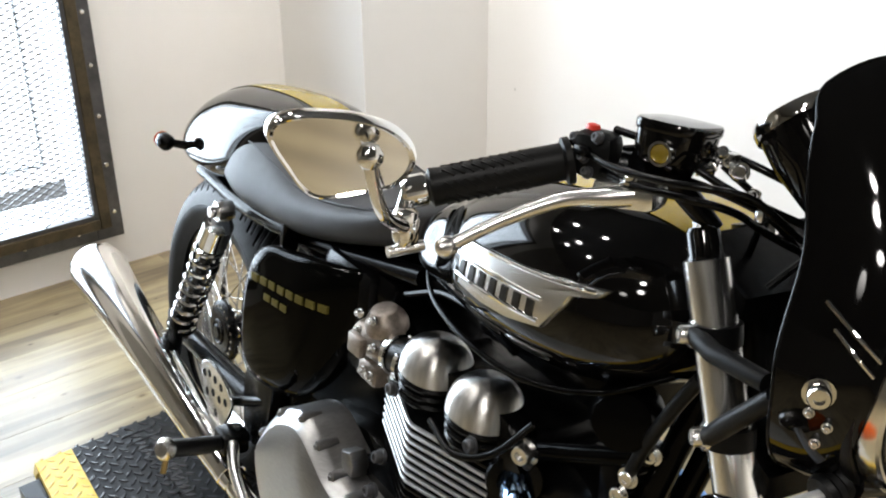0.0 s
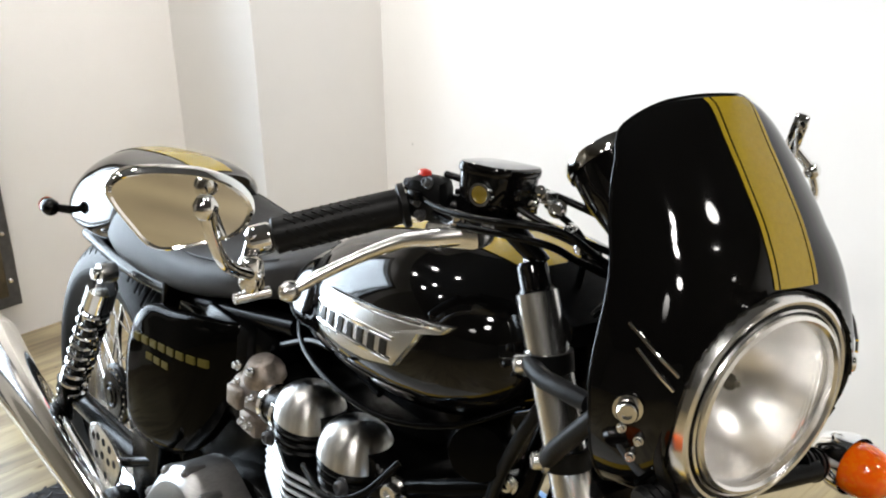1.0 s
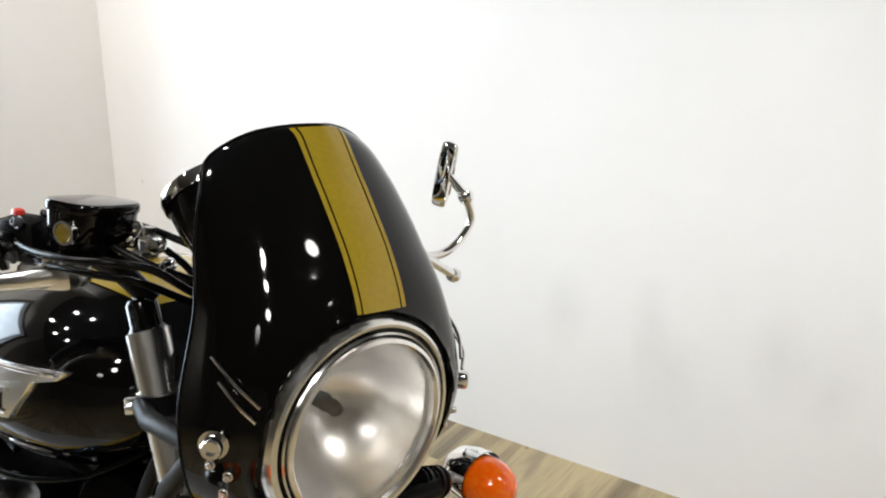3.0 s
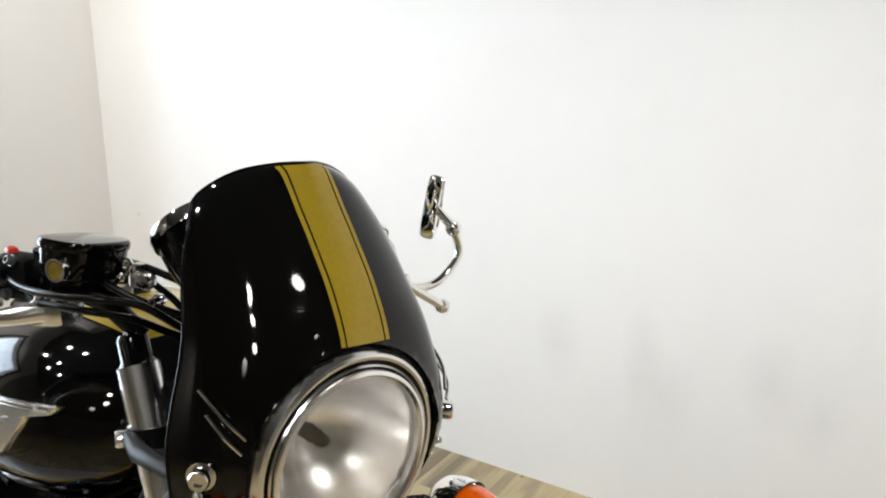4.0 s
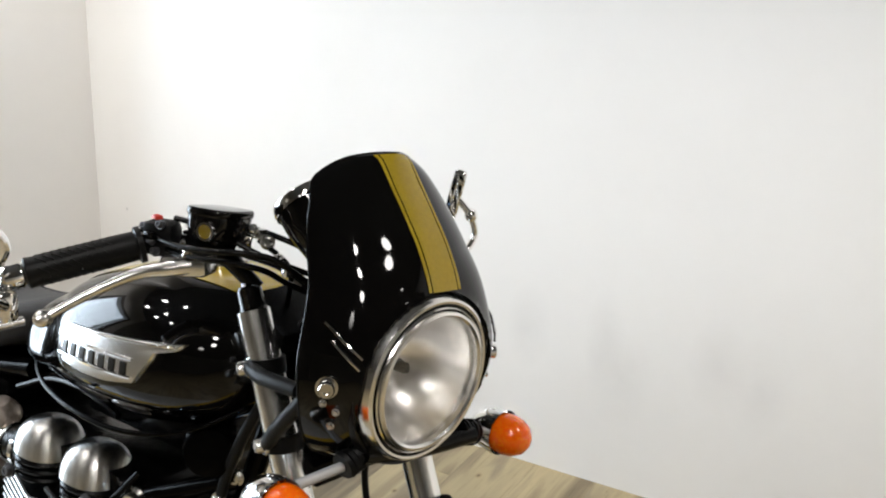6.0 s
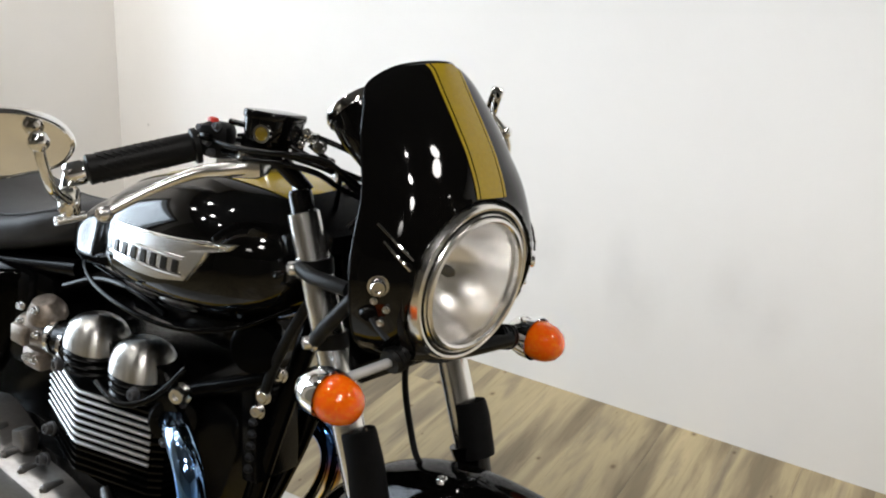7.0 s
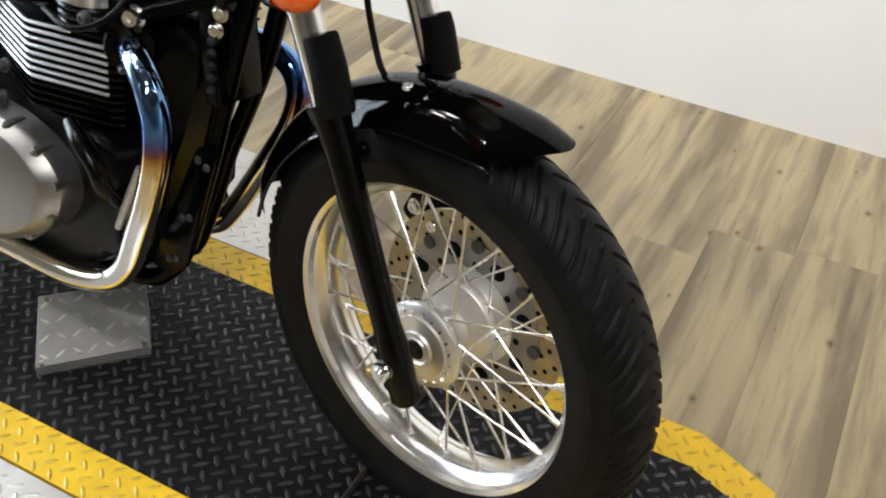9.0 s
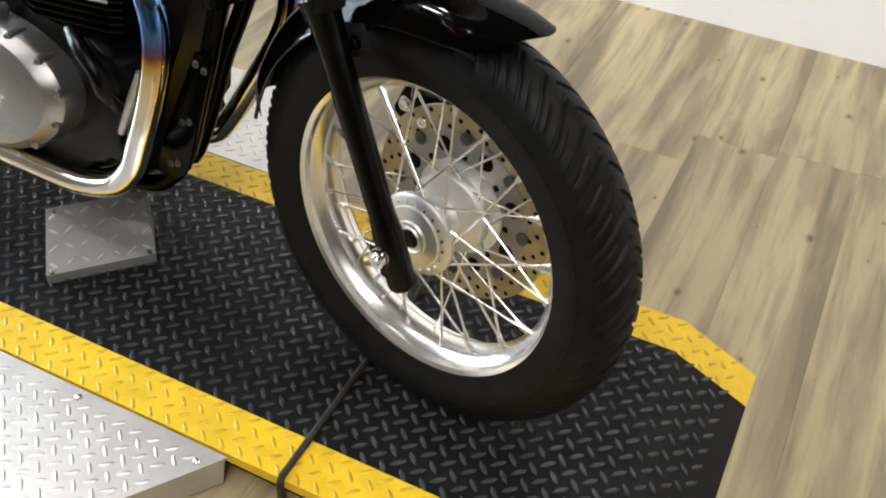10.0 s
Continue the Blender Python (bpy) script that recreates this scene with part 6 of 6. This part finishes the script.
# exhausts
for s in (-1, 1):
    y = -0.158 if s < 0 else 0.10
    pts = [(-0.515, -0.080, 0.590), (-0.482, -0.110, 0.598), (-0.432, -0.142, 0.600), (-0.398, -0.156, 0.577), (-0.383, y, 0.535), (-0.385, y, 0.483), (-0.399, y, 0.424), (-0.424, y, 0.348), (-0.447, y, 0.289), (-0.488, y, 0.245), (-0.565, y, 0.217), (-0.661, -0.160, 0.210), (-0.80, -0.165, 0.208), (-0.95, -0.175, 0.222), (-1.10, -0.190, 0.258)]
    if s > 0:
        pts = [(-0.515, 0.080, 0.575), (-0.465, 0.100, 0.572), (-0.412, 0.112, 0.558), (-0.382, 0.115, 0.535), (-0.373, 0.115, 0.500), (-0.389, 0.115, 0.446), (-0.434, 0.113, 0.361), (-0.488, 0.110, 0.265), (-0.535, 0.110, 0.212), (-0.62, 0.125, 0.195), (-0.80, 0.165, 0.205), (-0.95, 0.175, 0.222), (-1.10, 0.190, 0.258)]
    hd = part("exhaust_header", swept(pts, 0.0195, 24, 6), "heat_chrome", bike, "chrome exhaust header blued and gilded by heat")
    part("port_clamp", turned([(0.020, 0.010), (0.032, 0.008), (0.034, 0.0), (0.032, -0.008), (0.020, -0.010)], 24, axis_matrix((-0.488, s * 0.106, 0.597), (0.75, s * 0.6, 0.1)), True), "engine_black", hd, "exhaust port clamp")
    for k in (-1, 1):
        bolt((-0.480 + 0.004 * k, s * 0.113 - s * 0.010 * k, 0.597 + 0.028 * k), (0.8, s * 0.5, 0), 0.0048, 0.009, "steel", hd)
    end = Vector((-1.752, s * 0.222, 0.385))
    a = Vector((-1.06, s * 0.187, 0.252))
    dr = (end - a).normalized()
    ln = (end - a).length
    sil = part("silencer", swept([a, a + dr * 0.03, a + dr * 0.12, a + dr * 0.50, a + dr * (ln - 0.055), a + dr * (ln - 0.03), a + dr * (ln - 0.008), end], [0.0215, 0.025, 0.031, 0.046, 0.0575, 0.0585, 0.054, 0.044], 48), "chrome", bike, "chrome megaphone silencer")
    part("end_cap", swept([end - dr * 0.004, end - dr * 0.05], [0.030, 0.028], 32), "satin_black", sil, "dark outlet")
    part("clamp", turned([(0.022, 0.012), (0.026, 0.010), (0.026, -0.010), (0.022, -0.012)], 28, axis_matrix(a + dr * 0.03, dr)), "chrome", sil)
    part("hanger", boxed((-1.42, s * 0.165, 0.365), (0.035, 0.02, 0.09), 0.005), "satin_black", sil)
# oil cooler and front of the engine
cooler = part("oil_cooler", boxed((-0.368, -0.040, 0.615), (0.03, 0.085, 0.14), 0.006, pose(0, 0, 0, 0, -8, 0)), "satin_black", bike, "black oil cooler between the frame tubes")
for k in range(8):
    part("cooler_fin", boxed((-0.352 - 0.0022 * (7 - k), -0.04, 0.560 + 0.0155 * k), (0.006, 0.075, 0.004), 0.001, pose(0, 0, 0, 0, -8, 0), 1), "engine_black", cooler)
for k in range(5):
    part("cooler_lug", swept([(-0.352, -0.094, 0.575 + 0.017 * k), (-0.342, -0.097, 0.577 + 0.017 * k)], [0.006, 0.003], 10), "grey_rubber", cooler)
for at in ((-0.352, -0.078, 0.675), (-0.360, -0.078, 0.651), (-0.335, -0.07, 0.71)):
    bolt(at, (0.3, -1, 0), 0.0085, 0.006, "alloy", bike, None, "frame_bolt")
part("hose", swept([(-0.36, -0.07, 0.665), (-0.335, -0.085, 0.72), (-0.305, -0.095, 0.78), (-0.28, -0.095, 0.83)], 0.007, 12, 8), "black_plastic", bike, "black hose beside the head stock")
part("engine_mount", swept([(-0.53, -0.105, 0.628), (-0.472, -0.100, 0.643), (-0.335, -0.065, 0.705)], 0.011, 12, 4), "frame_black", bike)
bolt((-0.472, -0.110, 0.643), (0.3, -1, 0), 0.012, 0.014, "alloy", bike, None, "mount_bolt")
part("front_case", prismed(smooth_outline([(-0.50, 0.62), (-0.395, 0.62), (-0.412, 0.50), (-0.440, 0.42), (-0.470, 0.31), (-0.515, 0.240), (-0.57, 0.40)], 5), -0.075, 0.02, 0.015), "engine_black", bike)
part("sump_plate", boxed((-0.62, -0.02, 0.225), (0.22, 0.14, 0.03), 0.01), "engine_black", bike)
bolt((-0.52, -0.10, 0.262), (0.2, -1, 0), 0.008, 0.006, "alloy", bike, None, "sump_bolt")
plate = part("engine_plate", prismed([(-0.385, 0.475), (-0.352, 0.475), (-0.405, 0.270), (-0.440, 0.235), (-0.475, 0.245), (-0.440, 0.345)], -0.084, -0.076, 0.001), "frame_black", bike, "black engine plate")
for x, z in ((-0.382, 0.458), (-0.366, 0.452), (-0.412, 0.352), (-0.398, 0.358), (-0.440, 0.270), (-0.425, 0.276)):
    bolt((x, -0.0845, z), (0.1, -1, 0), 0.0045, 0.003, "steel", plate)
part("brake_rod", swept([(-0.425, -0.150, 0.452), (-0.444, -0.152, 0.400), (-0.470, -0.152, 0.340)], [0.0055, 0.0075, 0.0055], 10, 4), "cast", bike)
part("engine_duct", swept([(-0.550, -0.160, 0.480), (-0.512, -0.176, 0.466), (-0.482, -0.178, 0.442), (-0.472, -0.174, 0.412), (-0.472, -0.150, 0.380)], [0.010, 0.0125, 0.0125, 0.012, 0.010], 16, 6), "fork_black", bike, "glossy black curved pipe on the engine")
part("coil_box", boxed((-0.53, 0.0, 0.725), (0.26, 0.10, 0.06), 0.01), "frame_black", bike, "black box under the tank")
part("seat_tray", boxed((-1.07, 0.0, 0.682), (0.56, 0.19, 0.06), 0.02), "frame_black", bike, "black tray under the seat")
part("coil_lead", swept([(-0.52, -0.105, 0.742), (-0.60, -0.095, 0.750), (-0.70, -0.08, 0.735), (-0.78, -0.08, 0.70)], 0.005, 8, 6), "frame_black", bike, "black lead under the tank")
part("horn", turned([(0.0, 0.02), (0.03, 0.018), (0.036, 0.005), (0.036, -0.02)], 28, axis_matrix((-0.36, -0.09, 0.745), (0.5, -0.8, 0.1))), "frame_black", bike)

# foot controls
peg = part("foot_peg", swept([(-1.095, -0.205, 0.318), (-1.085, -0.225, 0.325), (-1.035, -0.316, 0.370)], [0.012, 0.0145, 0.0145], 16), "grip_rubber", bike, "black rubber foot peg")
part("peg_end", turned([(0.0, 0.010), (0.012, 0.008), (0.018, 0.0), (0.018, -0.006)], 20, axis_matrix((-1.033, -0.320, 0.372), (0.45, -0.85, 0.38))), "alloy", peg)
part("peg_feeler", swept([(-1.033, -0.316, 0.361), (-1.032, -0.322, 0.331)], 0.0045, 8), "gold_anodised", peg)
part("peg_mount", boxed((-1.100, -0.182, 0.316), (0.05, 0.05, 0.04), 0.01), "satin_black", peg)
heel = part("heel_plate", prismed(smooth_outline([(-1.247, 0.372), (-1.222, 0.406), (-1.150, 0.404), (-1.110, 0.376), (-1.128, 0.335), (-1.166, 0.302), (-1.210, 0.318)], 5), -0.182, -0.176, 0.001), "alloy", bike, "drilled alloy heel plate")
for x, z in ((-1.225, 0.380), (-1.203, 0.388), (-1.178, 0.388), (-1.152, 0.386), (-1.212, 0.350), (-1.185, 0.360), (-1.158, 0.360), (-1.132, 0.368), (-1.172, 0.328)):
    part("drill_hole", turned([(0.0, 0.0), (0.007, 0.0), (0.0075, -0.0006)], 14, axis_matrix((x, -0.1826, z), (0, -1, 0))), "hole", heel)
part("heel_mount", swept([(-1.15, -0.17, 0.36), (-1.02, -0.14, 0.42)], 0.009, 10), "satin_black", bike)
part("brake_pedal", swept([(-1.075, -0.19, 0.325), (-1.03, -0.205, 0.300), (-0.95, -0.215, 0.272), (-0.90, -0.225, 0.278)], [0.010, 0.009, 0.008, 0.009], 12, 6), "alloy", bike, "alloy brake pedal")
part("pedal_pad", boxed((-0.885, -0.235, 0.283), (0.03, 0.04, 0.014), 0.004), "alloy", bike)
part("footrest_hanger", prismed(smooth_outline([(-1.10, 0.50), (-1.02, 0.50), (-1.03, 0.36), (-1.08, 0.31), (-1.12, 0.34)], 4), -0.155, -0.140, 0.004), "satin_black", bike)
part("side_stand", swept([(-0.90, 0.10, 0.24), (-0.88, 0.19, 0.12), (-0.86, 0.245, 0.042)], 0.012, 12, 4), "satin_black", bike, "black side stand")
part("chain_guard", boxed((-1.27, 0.13, 0.40), (0.40, 0.03, 0.02), 0.006, pose(0, 0, 0, 0, -4, 0)), "satin_black", bike)


# ---- floor planks ----
PW, PL = 0.182, 1.22
near_planks = {}


def plank_data(w, length):
    """One bevelled plank, shared by all of its size."""
    key = (round(w, 3), round(length, 3))
    if key not in near_planks:
        bm = bmesh.new()
        x, y, t, e = w / 2 - 0.0002, length / 2 - 0.0002, 0.004, 0.0006
        lo = [bm.verts.new((a * x, c * y, -t)) for a, c in ((-1, -1), (1, -1), (1, 1), (-1, 1))]
        mid = [bm.verts.new((a * x, c * y, -e * 0.6)) for a, c in ((-1, -1), (1, -1), (1, 1), (-1, 1))]
        top = [bm.verts.new((a * (x - e), c * (y - e), 0)) for a, c in ((-1, -1), (1, -1), (1, 1), (-1, 1))]
        for k in range(4):
            j = (k + 1) % 4
            bm.faces.new((lo[k], lo[j], mid[j], mid[k]))
            bm.faces.new((mid[k], mid[j], top[j], top[k]))
        bm.faces.new(top)
        me = bpy.data.meshes.new("plank")
        bm.to_mesh(me)
        bm.free()
        me.materials.append(M["planks"])
        near_planks[key] = me
    return near_planks[key]


far_verts, far_faces = [], []
rng = random.Random(4)
x = WALL_X
while x < EAST_X:
    y = SOUTH_Y - rng.random() * PL
    while y < WALL_Y:
        y0, y1 = max(y, SOUTH_Y), min(y + PL, WALL_Y)
        if y1 - y0 > 0.002:
            cx, cy = x + PW / 2, (y0 + y1) / 2
            if -2.9 < cx < 1.7 and y1 > -1.0:
                ob = new("plank", plank_data(PW, y1 - y0))
                ob.location = (cx, cy, FLOOR_Z)
                ob.parent = floor
            else:
                n = len(far_verts)
                far_verts += [(x + 0.0002, y0 + 0.0002, FLOOR_Z), (x + PW - 0.0002, y0 + 0.0002, FLOOR_Z), (x + PW - 0.0002, y1 - 0.0002, FLOOR_Z), (x + 0.0002, y1 - 0.0002, FLOOR_Z)]
                far_faces.append((n, n + 1, n + 2, n + 3))
        y += PL
    x += PW
me = bpy.data.meshes.new("far_planks")
me.from_pydata(far_verts, [], far_faces)
me.materials.append(M["planks"])
far = tagged(new("far_planks", me), "worn grey-brown wood planks", kind="stuff")
far.parent = floor
